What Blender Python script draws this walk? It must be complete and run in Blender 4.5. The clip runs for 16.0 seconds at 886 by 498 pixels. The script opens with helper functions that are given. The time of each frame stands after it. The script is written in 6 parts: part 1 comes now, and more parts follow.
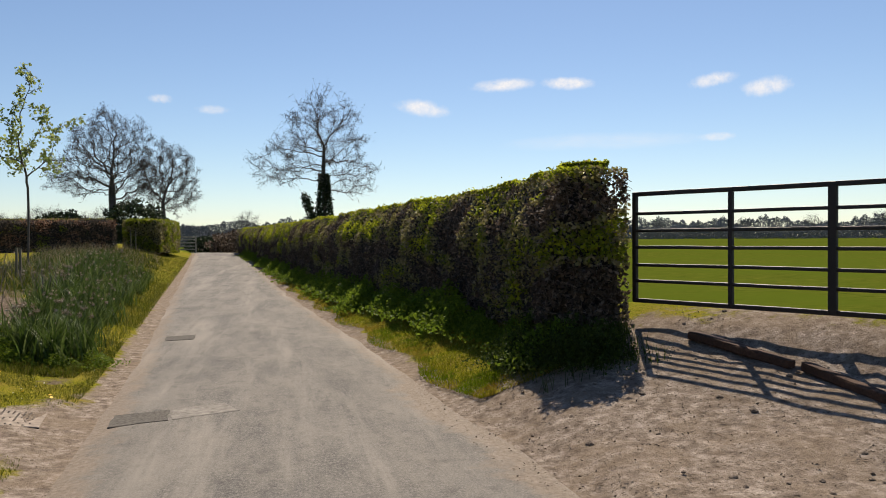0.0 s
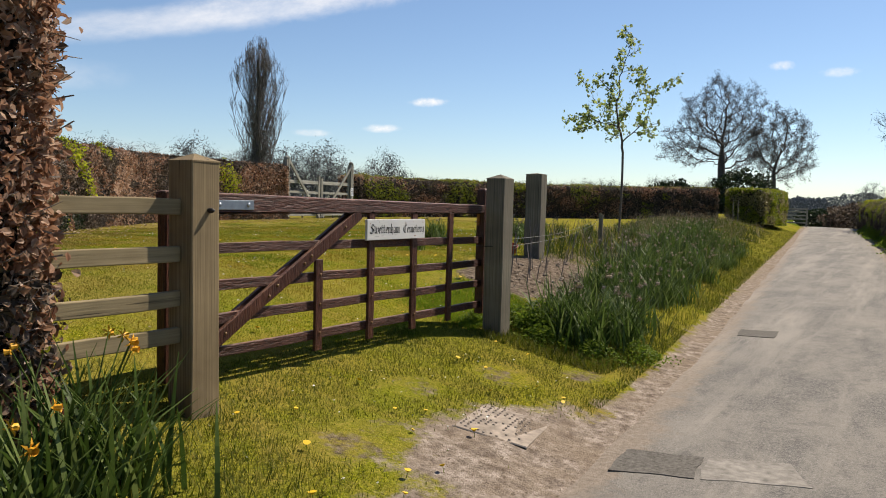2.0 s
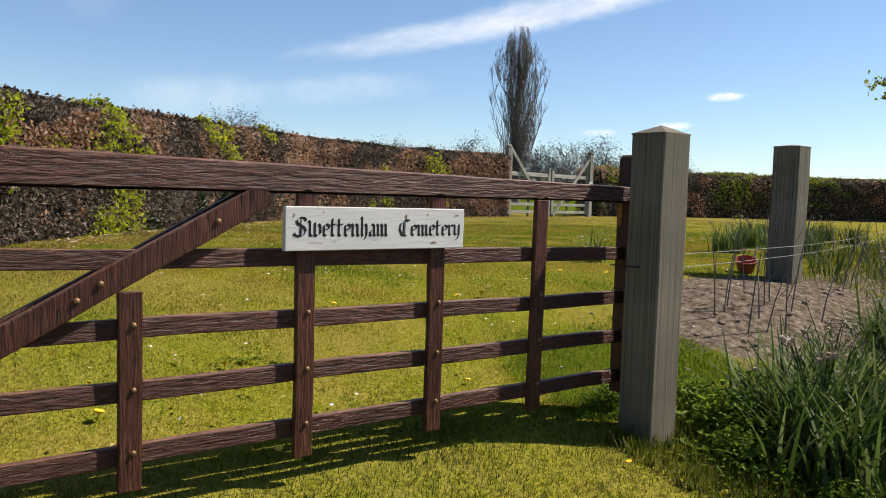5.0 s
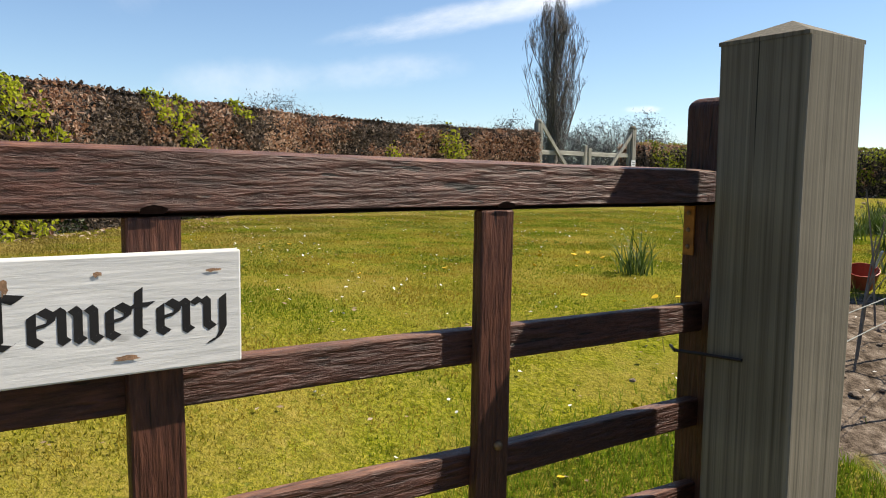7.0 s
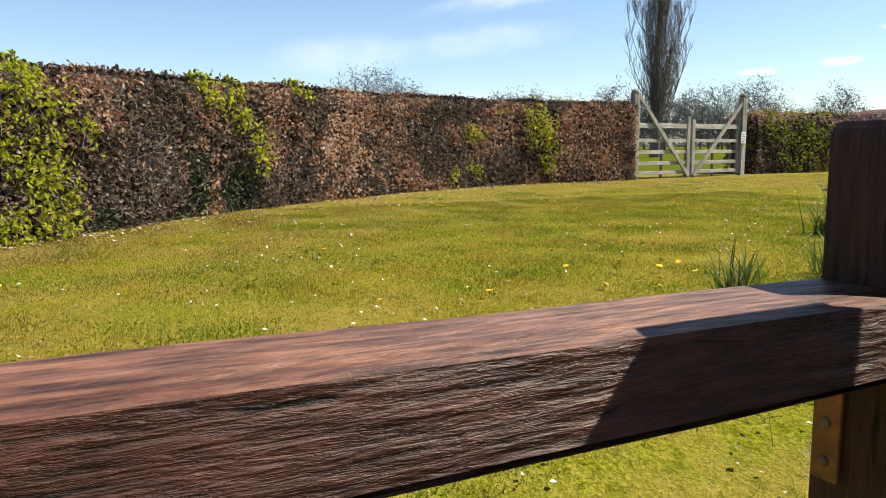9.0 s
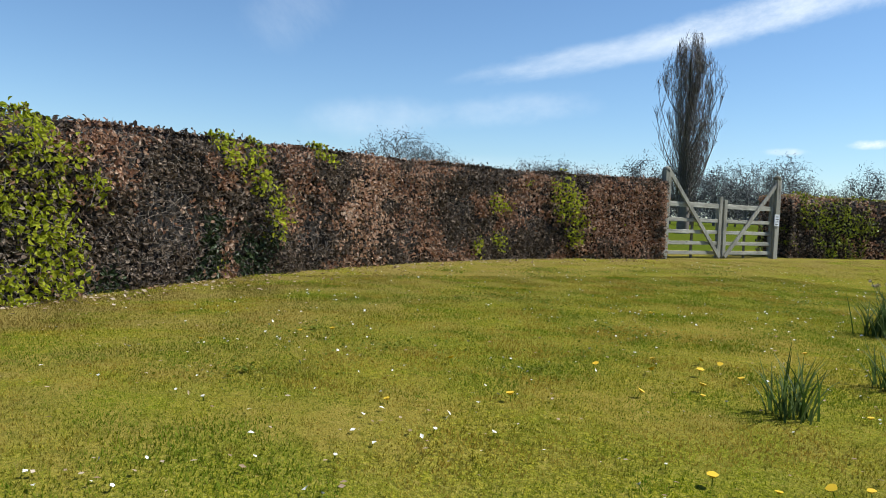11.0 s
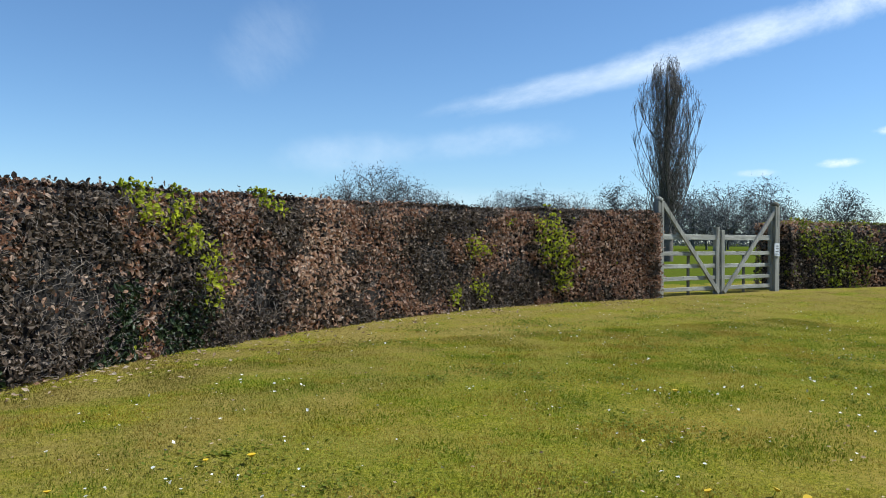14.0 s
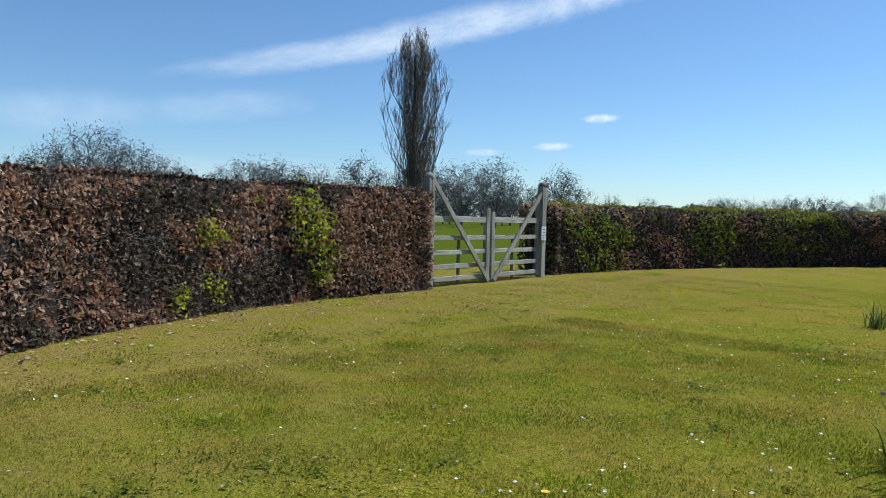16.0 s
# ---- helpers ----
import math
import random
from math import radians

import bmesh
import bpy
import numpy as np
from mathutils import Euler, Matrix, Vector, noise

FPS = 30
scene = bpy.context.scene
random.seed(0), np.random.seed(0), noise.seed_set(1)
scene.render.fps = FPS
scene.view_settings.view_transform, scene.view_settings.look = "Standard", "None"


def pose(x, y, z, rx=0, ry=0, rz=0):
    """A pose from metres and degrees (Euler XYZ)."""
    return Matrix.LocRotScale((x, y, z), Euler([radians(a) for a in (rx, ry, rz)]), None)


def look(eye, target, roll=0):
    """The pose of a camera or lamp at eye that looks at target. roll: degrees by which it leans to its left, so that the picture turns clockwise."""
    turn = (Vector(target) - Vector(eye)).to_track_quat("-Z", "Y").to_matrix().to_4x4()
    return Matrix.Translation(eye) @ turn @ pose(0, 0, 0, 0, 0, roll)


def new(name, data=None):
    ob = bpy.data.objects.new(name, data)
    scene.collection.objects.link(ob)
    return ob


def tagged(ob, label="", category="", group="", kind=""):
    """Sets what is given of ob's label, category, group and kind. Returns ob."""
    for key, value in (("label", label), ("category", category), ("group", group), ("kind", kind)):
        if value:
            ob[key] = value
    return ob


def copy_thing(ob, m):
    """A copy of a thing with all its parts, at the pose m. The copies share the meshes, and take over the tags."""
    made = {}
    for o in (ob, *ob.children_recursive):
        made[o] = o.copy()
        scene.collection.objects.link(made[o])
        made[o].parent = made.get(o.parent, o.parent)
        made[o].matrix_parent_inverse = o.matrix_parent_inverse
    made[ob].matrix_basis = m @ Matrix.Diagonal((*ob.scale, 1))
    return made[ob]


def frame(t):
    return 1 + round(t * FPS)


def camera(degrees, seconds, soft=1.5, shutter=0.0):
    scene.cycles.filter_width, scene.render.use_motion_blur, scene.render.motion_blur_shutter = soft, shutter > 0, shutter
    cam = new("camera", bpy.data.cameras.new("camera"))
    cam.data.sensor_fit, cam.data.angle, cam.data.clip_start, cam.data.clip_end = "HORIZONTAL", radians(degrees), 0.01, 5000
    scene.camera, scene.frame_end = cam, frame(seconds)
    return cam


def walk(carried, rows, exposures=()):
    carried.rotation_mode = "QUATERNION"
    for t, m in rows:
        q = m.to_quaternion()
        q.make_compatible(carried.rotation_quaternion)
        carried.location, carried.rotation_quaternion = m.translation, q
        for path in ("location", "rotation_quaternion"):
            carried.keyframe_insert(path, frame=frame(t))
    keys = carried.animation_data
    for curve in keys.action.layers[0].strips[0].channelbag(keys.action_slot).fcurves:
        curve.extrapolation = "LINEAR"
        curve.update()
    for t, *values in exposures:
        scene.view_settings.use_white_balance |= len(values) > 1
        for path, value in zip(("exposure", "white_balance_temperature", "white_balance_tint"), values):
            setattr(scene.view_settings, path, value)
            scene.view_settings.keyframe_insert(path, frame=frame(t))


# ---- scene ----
cam = camera(60.0, 16.0, 1.0)
ROWS = [                                  # seconds, eye x y z, yaw, pitch, roll
    (0.0, 0.000, 0.000, 1.580, -12.11, -0.85, 0.34),
    (0.5, -0.040, 0.643, 1.570, 0.10, -1.76, -0.53),
    (1.0, -0.001, 1.246, 1.570, 13.72, -2.30, -0.86),
    (1.5, -0.003, 1.885, 1.555, 21.33, -2.65, -1.24),
    (2.0, 0.034, 2.528, 1.551, 31.40, -3.44, -1.44),
    (2.5, -0.029, 3.178, 1.546, 37.65, -3.73, -1.81),
    (3.0, -0.097, 3.827, 1.548, 42.58, -3.42, -1.83),
    (3.5, -0.256, 4.423, 1.530, 44.40, -3.57, -1.86),
    (6.0, -1.792, 7.001, 1.449, 55.96, -4.31, -1.64),
    (6.5, -2.210, 7.384, 1.485, 54.71, -5.00, -0.91),
    (7.0, -2.499, 7.766, 1.516, 55.57, -5.45, -0.67),
    (7.5, -2.735, 8.081, 1.534, 56.14, -6.53, -1.23),
    (8.0, -2.976, 8.325, 1.599, 56.91, -7.77, -0.79),
    (8.5, -3.101, 8.507, 1.645, 61.81, -7.17, -0.71),
    (9.0, -3.184, 8.601, 1.672, 63.06, -7.65, 0.23),
    (9.5, -3.332, 8.600, 1.772, 63.37, -5.27, -1.38),
    (12.0, -3.743, 8.957, 1.754, 65.38, -2.65, -2.28),
    (12.5, -3.936, 9.005, 1.777, 65.70, -2.81, -1.69),
    (13.0, -4.189, 9.118, 1.832, 68.48, -3.06, -1.76),
    (13.5, -4.460, 9.276, 1.899, 66.00, -1.52, -0.61),
    (14.0, -4.815, 9.497, 1.955, 63.34, -0.52, -0.30),
    (14.5, -5.380, 9.673, 1.971, 56.59, -0.67, -2.53),
    (15.0, -5.920, 9.954, 2.001, 51.42, -1.16, -3.25),
    (15.5, -6.431, 10.283, 2.073, 46.68, -1.68, -2.00),
    (16.0, -6.916, 10.673, 2.101, 44.02, -2.37, -1.26),
]
EXPOSURES = [                             # seconds, stops, kelvin, tint
    (0.0, 0.42, 7000, 14), (1.5, 0.56, 6900, 13), (3.5, 0.69, 6700, 12), (6.0, 0.84, 6600, 11), (7.5, 1.00, 6900, 11), (8.5, 1.14, 6950, 11), (9.0, 1.08, 6950, 11),
    (9.5, 0.82, 6450, 9), (12.0, 0.66, 5950, 6), (14.5, 0.62, 5650, 5), (16.0, 0.47, 5650, 5)]
walk(cam, [(t, pose(x, y, z, 90 + pitch, roll, yaw)) for t, x, y, z, yaw, pitch, roll in ROWS], EXPOSURES)

# ---- light: low-haze spring sky, one sun ahead over the lane ----
SUN_AZ, SUN_EL = 21.0, 50.5          # degrees from +y towards +x, above the horizon
world = bpy.data.worlds.new("world")
scene.world = world
world.use_nodes = True
wn = world.node_tree.nodes
sky = wn.new("ShaderNodeTexSky")
sky.sky_type = "NISHITA"
sky.sun_disc = False
sky.sun_elevation = radians(SUN_EL)
sky.sun_rotation = radians(SUN_AZ)
sky.air_density, sky.dust_density, sky.ozone_density = 1.0, 0.25, 2.0
sky.altitude = 600
wn["Background"].inputs["Strength"].default_value = 0.077
cool = wn.new("ShaderNodeMix")
cool.data_type, cool.blend_type = "RGBA", "MULTIPLY"
cool.inputs[0].default_value, cool.inputs[7].default_value = 1.0, (0.91, 1.0, 1.08, 1)
world.node_tree.links.new(sky.outputs[0], cool.inputs[6])
world.node_tree.links.new(cool.outputs[2], wn["Background"].inputs["Color"])
sun = new("sun", bpy.data.lights.new("sun", "SUN"))
sun.data.energy, sun.data.angle, sun.data.color = 5.0, radians(0.53), (1.0, 0.93, 0.80)
_a, _e = radians(SUN_AZ), radians(SUN_EL)
SUN_DIR = Vector((math.sin(_a) * math.cos(_e), math.cos(_a) * math.cos(_e), math.sin(_e)))
sun.matrix_world = look(SUN_DIR * 60, (0, 0, 0))

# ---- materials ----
COLOUR_SCALE = 0.77


class Mat:
    """A small builder for one node material."""

    def __init__(self, name, rough=0.8, metal=0.0, spec=0.3):
        self.m = bpy.data.materials.new(name)
        self.m.use_nodes = True
        self.n, self.l = self.m.node_tree.nodes, self.m.node_tree.links
        self.b = self.n["Principled BSDF"]
        self.b.inputs["Roughness"].default_value = rough
        self.b.inputs["Metallic"].default_value = metal
        self.b.inputs["Specular IOR Level"].default_value = spec
        self.co = self.n.new("ShaderNodeTexCoord").outputs["Object"]

    def link(self, a, b):
        self.l.new(a, b)

    def stretch(self, scale):
        v = self.n.new("ShaderNodeMapping")
        v.inputs["Scale"].default_value = scale
        self.link(self.co, v.inputs["Vector"])
        return v.outputs[0]

    def noise(self, scale, detail=4.0, rough=0.6, at=None, distort=0.0):
        v = self.n.new("ShaderNodeTexNoise")
        v.inputs["Scale"].default_value, v.inputs["Detail"].default_value = scale, detail
        v.inputs["Roughness"].default_value, v.inputs["Distortion"].default_value = rough, distort
        self.link(at or self.co, v.inputs["Vector"])
        return v.outputs["Fac"]

    def ramp(self, fac, *stops):
        v = self.n.new("ShaderNodeValToRGB")
        e = v.color_ramp.elements
        while len(e) < len(stops):
            e.new(0.5)
        for k, (p, c) in zip(e, stops):
            k.position, k.color = p, (*c, 1) if len(c) == 3 else c
        self.link(fac, v.inputs[0])
        return v.outputs[0]

    def mix(self, fac, a, b, how="MIX"):
        v = self.n.new("ShaderNodeMix")
        v.data_type, v.blend_type = "RGBA", how
        for value, sock in ((fac, v.inputs[0]), (a, v.inputs[6]), (b, v.inputs[7])):
            if hasattr(value, "links"):
                self.link(value, sock)
            elif isinstance(value, tuple):
                sock.default_value = (*value, 1)
            else:
                sock.default_value = value
        return v.outputs[2]

    def math(self, how, a, b):
        v = self.n.new("ShaderNodeMath")
        v.operation = how
        for value, sock in ((a, v.inputs[0]), (b, v.inputs[1])):
            if hasattr(value, "links"):
                self.link(value, sock)
            else:
                sock.default_value = value
        return v.outputs[0]

    def attr(self, name):
        v = self.n.new("ShaderNodeAttribute")
        v.attribute_name = name
        return v.outputs["Fac"]

    def island(self):
        return self.n.new("ShaderNodeNewGeometry").outputs["Random Per Island"]

    def each(self):
        return self.n.new("ShaderNodeObjectInfo").outputs["Random"]

    def colour(self, c):
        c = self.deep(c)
        if isinstance(c, tuple):
            self.b.inputs["Base Color"].default_value = (*c, 1)
        else:
            self.link(c, self.b.inputs["Base Color"])
        return self

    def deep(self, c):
        """Darkens every colour evenly, so that shade renders deeper against sun and sky."""
        return tuple(v * COLOUR_SCALE for v in c) if isinstance(c, tuple) else self.mix(1.0, c, (COLOUR_SCALE, COLOUR_SCALE, COLOUR_SCALE), "MULTIPLY")

    def bump(self, height, strength=0.4, distance=0.01):
        v = self.n.new("ShaderNodeBump")
        v.inputs["Strength"].default_value, v.inputs["Distance"].default_value = strength, distance
        self.link(height, v.inputs["Height"])
        self.link(v.outputs[0], self.b.inputs["Normal"])
        return self

    def thin(self, amount, c):
        """Lets light through a leaf."""
        t, x = self.n.new("ShaderNodeBsdfTranslucent"), self.n.new("ShaderNodeMixShader")
        x.inputs[0].default_value = amount
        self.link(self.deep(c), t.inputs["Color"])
        self.link(self.b.outputs[0], x.inputs[1])
        self.link(t.outputs[0], x.inputs[2])
        self.link(x.outputs[0], self.n["Material Output"].inputs["Surface"])
        return self


def wood(name, dark, light, grain_axis, scale=1.0, wear=None, contrast=0.5, rough=0.75, relief=0.9, along=None):
    """Sawn timber: long grain along one axis, blotches, cracks and worn spots."""
    m = Mat(name, rough)
    s = [38.0 * scale] * 3
    s[grain_axis] = along or (1.6 if scale < 2 else 4.0) * scale ** 0.7
    g = m.noise(1.0, 5, 0.65, m.stretch(s), 0.6 if scale < 2 else 0.25)
    blot = m.noise(2.3, 3, 0.5)
    c = m.ramp(g, (0.5 - contrast * 0.4, dark), (0.5 + contrast * 0.4, light))
    c = m.mix(m.ramp(blot, (0.35, (0, 0, 0)), (0.7, (0.55, 0.55, 0.55))), c, tuple(v * (0.62 if dark[0] < 0.6 else 0.9) for v in dark))
    s2 = [22.0 * scale] * 3
    s2[grain_axis] = along * 0.6 if along else (0.9 if scale < 2 else 4.5) * scale ** 0.7
    crack = m.noise(1.0, 2, 0.5, m.stretch(s2), 1.2 if scale < 2 else 0.4)
    c = m.mix(m.ramp(crack, (0.29, (1, 1, 1)), (0.34, (0, 0, 0))), c, tuple(v * (0.25 if dark[0] < 0.6 else 0.75) for v in dark))
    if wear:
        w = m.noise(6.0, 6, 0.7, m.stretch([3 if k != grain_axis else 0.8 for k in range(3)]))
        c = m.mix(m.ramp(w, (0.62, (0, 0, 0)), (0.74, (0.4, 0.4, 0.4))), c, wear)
        up = m.n.new("ShaderNodeSeparateXYZ")              # upward faces are worn, and coloured paler to look sunlit
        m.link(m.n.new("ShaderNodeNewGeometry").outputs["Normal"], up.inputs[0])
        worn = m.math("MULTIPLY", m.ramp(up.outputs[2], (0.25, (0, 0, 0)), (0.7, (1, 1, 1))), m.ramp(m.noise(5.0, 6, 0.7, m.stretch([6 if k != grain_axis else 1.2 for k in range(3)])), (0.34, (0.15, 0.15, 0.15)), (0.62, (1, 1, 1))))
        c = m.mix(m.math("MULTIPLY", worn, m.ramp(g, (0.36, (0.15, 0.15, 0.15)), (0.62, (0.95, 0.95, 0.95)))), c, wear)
    m.colour(c)
    m.bump(m.mix(0.5, g, crack), min(1.0, relief), 0.008 * relief if relief >= 1 else 0.0035)
    return m.m


def leafy(name, colours, rough=0.6, thin=0.35, patch=1.2, spec=0.3):
    m = Mat(name, rough, spec=spec)
    k = len(colours) - 1
    c = m.ramp(m.island(), *[(i / k, v) for i, v in enumerate(colours)])
    c = m.mix(m.ramp(m.noise(patch, 2), (0.35, (0, 0, 0)), (0.7, (0.5, 0.5, 0.5))), c, colours[0])
    m.colour(c)
    if thin:
        m.thin(thin, c)
    return m.m


def plain(name, c, rough=0.6, metal=0.0, vary=0.25, scale=8.0, spec=0.4, bump=0.2):
    m = Mat(name, rough, metal, spec)
    n = m.noise(scale, 5, 0.65)
    m.colour(m.mix(m.ramp(n, (0.3, (0, 0, 0)), (0.75, (1, 1, 1))), tuple(v * (1 - vary) for v in c), tuple(min(1, v * (1 + vary)) for v in c)))
    m.bump(m.noise(scale * 6, 3), bump, 0.003)
    return m.m


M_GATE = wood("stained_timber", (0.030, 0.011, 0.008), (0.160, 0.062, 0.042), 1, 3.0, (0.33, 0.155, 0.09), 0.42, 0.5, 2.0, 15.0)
M_GATE_UP = wood("stained_upright_timber", (0.040, 0.014, 0.010), (0.180, 0.070, 0.042), 2, 3.0, (0.26, 0.12, 0.07), 0.45, 0.5, 1.8, 12.0)
M_POST = wood("weathered_post_timber", (0.145, 0.103, 0.054), (0.42, 0.315, 0.175), 2, 2.6, None, 0.55, 0.85, 0.3, 0.8)
M_POST_GREY = wood("grey_post_timber", (0.095, 0.083, 0.056), (0.33, 0.29, 0.215), 2, 2.6, None, 0.55, 0.85, 0.3, 0.8)
M_RAIL = wood("fence_rail_timber", (0.17, 0.13, 0.07), (0.44, 0.35, 0.20), 1, 2.1, None, 0.9, 0.85, 0.7, 1.1)
M_WHITE = wood("silvered_gate_timber", (0.26, 0.25, 0.21), (0.56, 0.55, 0.49), 1, 0.9, None, 0.5, 0.85)
M_WHITE_UP = wood("silvered_upright_timber", (0.20, 0.19, 0.16), (0.48, 0.47, 0.41), 2, 0.9, None, 0.5, 0.85)
M_LOG = wood("rotting_log_wood", (0.05, 0.028, 0.018), (0.16, 0.085, 0.055), 0, 0.8, None, 0.6, 0.9)
M_SIGN = wood("painted_sign_board", (0.70, 0.69, 0.665), (0.84, 0.835, 0.81), 1, 2.2, None, 0.7, 0.55, 0.6)
M_INK = plain("black_letter_paint", (0.012, 0.011, 0.011), 0.5)
M_STEEL = plain("galvanised_steel", (0.42, 0.46, 0.50), 0.4, 0.85, 0.15, 20)
M_RUST = plain("rusted_plate", (0.42, 0.17, 0.03), 0.8, 0.0, 0.5, 30)
M_BRASS = plain("rusty_bolt_head", (0.27, 0.17, 0.09), 0.55, 0.6, 0.3, 40)
M_STAIN = plain("flaked_sign_timber", (0.36, 0.21, 0.12), 0.8, 0.0, 0.5, 60)
M_ROT = plain("rotten_timber", (0.010, 0.006, 0.005), 1.0, 0.0, 0.5, 60, 0.0)
M_IRON = plain("dark_painted_iron", (0.020, 0.014, 0.013), 0.55, 0.0, 0.3, 12)
M_WIRE = plain("fence_wire", (0.20, 0.20, 0.17), 0.5, 0.6)
M_NOTICE = plain("white_notice", (0.72, 0.74, 0.76), 0.5)
M_RED = plain("red_plastic", (0.38, 0.06, 0.03), 0.5)
M_GRATE = plain("worn_drain_concrete", (0.36, 0.30, 0.245), 0.95, 0.0, 0.45, 9, 0.1)
M_PATCH_A = plain("dark_road_patch", (0.15, 0.138, 0.122), 0.98, 0.0, 0.5, 40, 0.1, 0.8)
M_PATCH_B = plain("pale_road_patch", (0.285, 0.262, 0.232), 0.98, 0.0, 0.4, 14, 0.1, 0.8)
M_STONE = plain("earth_clod", (0.19, 0.145, 0.11), 0.95, 0.0, 0.4, 20)
M_TWIG = plain("hedge_twig", (0.225, 0.185, 0.155), 0.85, 0.0, 0.4, 15)
M_BARK = plain("tree_bark", (0.115, 0.098, 0.088), 0.9, 0.0, 0.35, 5)
M_BARK_PALE = plain("poplar_bark", (0.17, 0.145, 0.13), 0.9, 0.0, 0.35, 5)
# Distance haze is put into this greyer bark colour.
M_HAZED_BARK = plain("far_tree_bark", (0.13, 0.13, 0.135), 0.95, 0.0, 0.3, 5)
# Near-black, the shade inside a hedge given as a colour.
M_SHADE_CORE = plain("hedge_shade_twigs", (0.024, 0.019, 0.016), 0.95, 0.0, 0.5, 18)
# Lit copy of the fresh leaf, brightened because hedge shade darkens it.
M_LIT_TUFT = leafy("bright_tuft_leaf", [(0.36, 0.41, 0.024), (0.52, 0.57, 0.038), (0.68, 0.69, 0.07)], 0.5, 0.62, 4.0, 0.15)
M_BEECH_PALE = leafy("pale_beech_leaf", [(0.40, 0.22, 0.13), (0.62, 0.38, 0.24), (0.82, 0.60, 0.44), (0.88, 0.70, 0.56)], 0.55, 0.45, 4.0, 0.15)
M_BEECH = leafy("dry_beech_leaf", [(0.18, 0.085, 0.050), (0.37, 0.19, 0.112), (0.54, 0.31, 0.19), (0.78, 0.58, 0.44), (0.27, 0.135, 0.082)], 0.55, 0.48, 4.0, 0.15)
M_GREEN = leafy("fresh_hedge_leaf", [(0.12, 0.15, 0.012), (0.22, 0.27, 0.018), (0.34, 0.38, 0.025), (0.42, 0.44, 0.05)], 0.42, 0.52, 4.0)
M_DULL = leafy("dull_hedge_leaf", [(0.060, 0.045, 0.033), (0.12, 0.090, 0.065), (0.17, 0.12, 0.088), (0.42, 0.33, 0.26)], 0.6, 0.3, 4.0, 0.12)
# Hedge leaf coloured lighter to offset the shade on the lane hedge.
M_LIFTED_HAWTHORN = leafy("hawthorn_leaf", [(0.17, 0.15, 0.06), (0.31, 0.28, 0.095), (0.43, 0.38, 0.14), (0.60, 0.51, 0.33)], 0.5, 0.45, 4.0, 0.2)
M_DARKGREEN = leafy("dark_ivy_leaf", [(0.012, 0.022, 0.008), (0.030, 0.052, 0.016), (0.050, 0.075, 0.022)], 0.45, 0.2, 1.5)
# Weed leaf darkened to carry the shade at the lane hedge's end.
M_SHADE_WEED = leafy("rank_weed_leaf", [(0.030, 0.048, 0.010), (0.060, 0.095, 0.016), (0.11, 0.15, 0.025)], 0.6, 0.3, 1.5, 0.1)
M_NETTLE = leafy("nettle_leaf", [(0.09, 0.145, 0.014), (0.17, 0.26, 0.024), (0.28, 0.37, 0.04)], 0.55, 0.5, 1.5, 0.15)
M_BLADE = leafy("daffodil_blade", [(0.036, 0.066, 0.012), (0.08, 0.135, 0.025), (0.22, 0.28, 0.09)], 0.5, 0.35, 2.0, 0.12)
M_ROUGH = leafy("verge_blade", [(0.040, 0.062, 0.004), (0.10, 0.13, 0.007), (0.18, 0.185, 0.014), (0.27, 0.23, 0.055)], 0.6, 0.4, 0.9, 0.15)
M_STALK = leafy("dead_stalk", [(0.26, 0.20, 0.12), (0.42, 0.34, 0.22), (0.55, 0.47, 0.33)], 0.9, 0.1, 1.0, 0.05)
M_MAPLE = leafy("young_maple_leaf", [(0.22, 0.29, 0.07), (0.34, 0.41, 0.14), (0.48, 0.54, 0.24)], 0.5, 0.6, 2.0)
M_YELLOW = plain("dandelion_yellow", (0.80, 0.52, 0.01), 0.6, 0, 0.15)
M_ORANGE = plain("daffodil_yellow", (0.80, 0.40, 0.02), 0.6, 0, 0.2)
M_CLOVER = leafy("clover_leaf", [(0.11, 0.155, 0.012), (0.19, 0.23, 0.022), (0.32, 0.34, 0.06)], 0.6, 0.5, 3.0, 0.1)
M_LUSH = leafy("lush_grass_blade", [(0.10, 0.17, 0.008), (0.17, 0.27, 0.012), (0.28, 0.36, 0.03)], 0.6, 0.55, 2.0, 0.1)
M_DAISY = plain("daisy_white", (0.75, 0.75, 0.70), 0.6, 0, 0.1)
M_DRY = leafy("fallen_leaf", [(0.26, 0.18, 0.11), (0.40, 0.30, 0.21), (0.60, 0.51, 0.41)], 0.9, 0.1, spec=0.05)


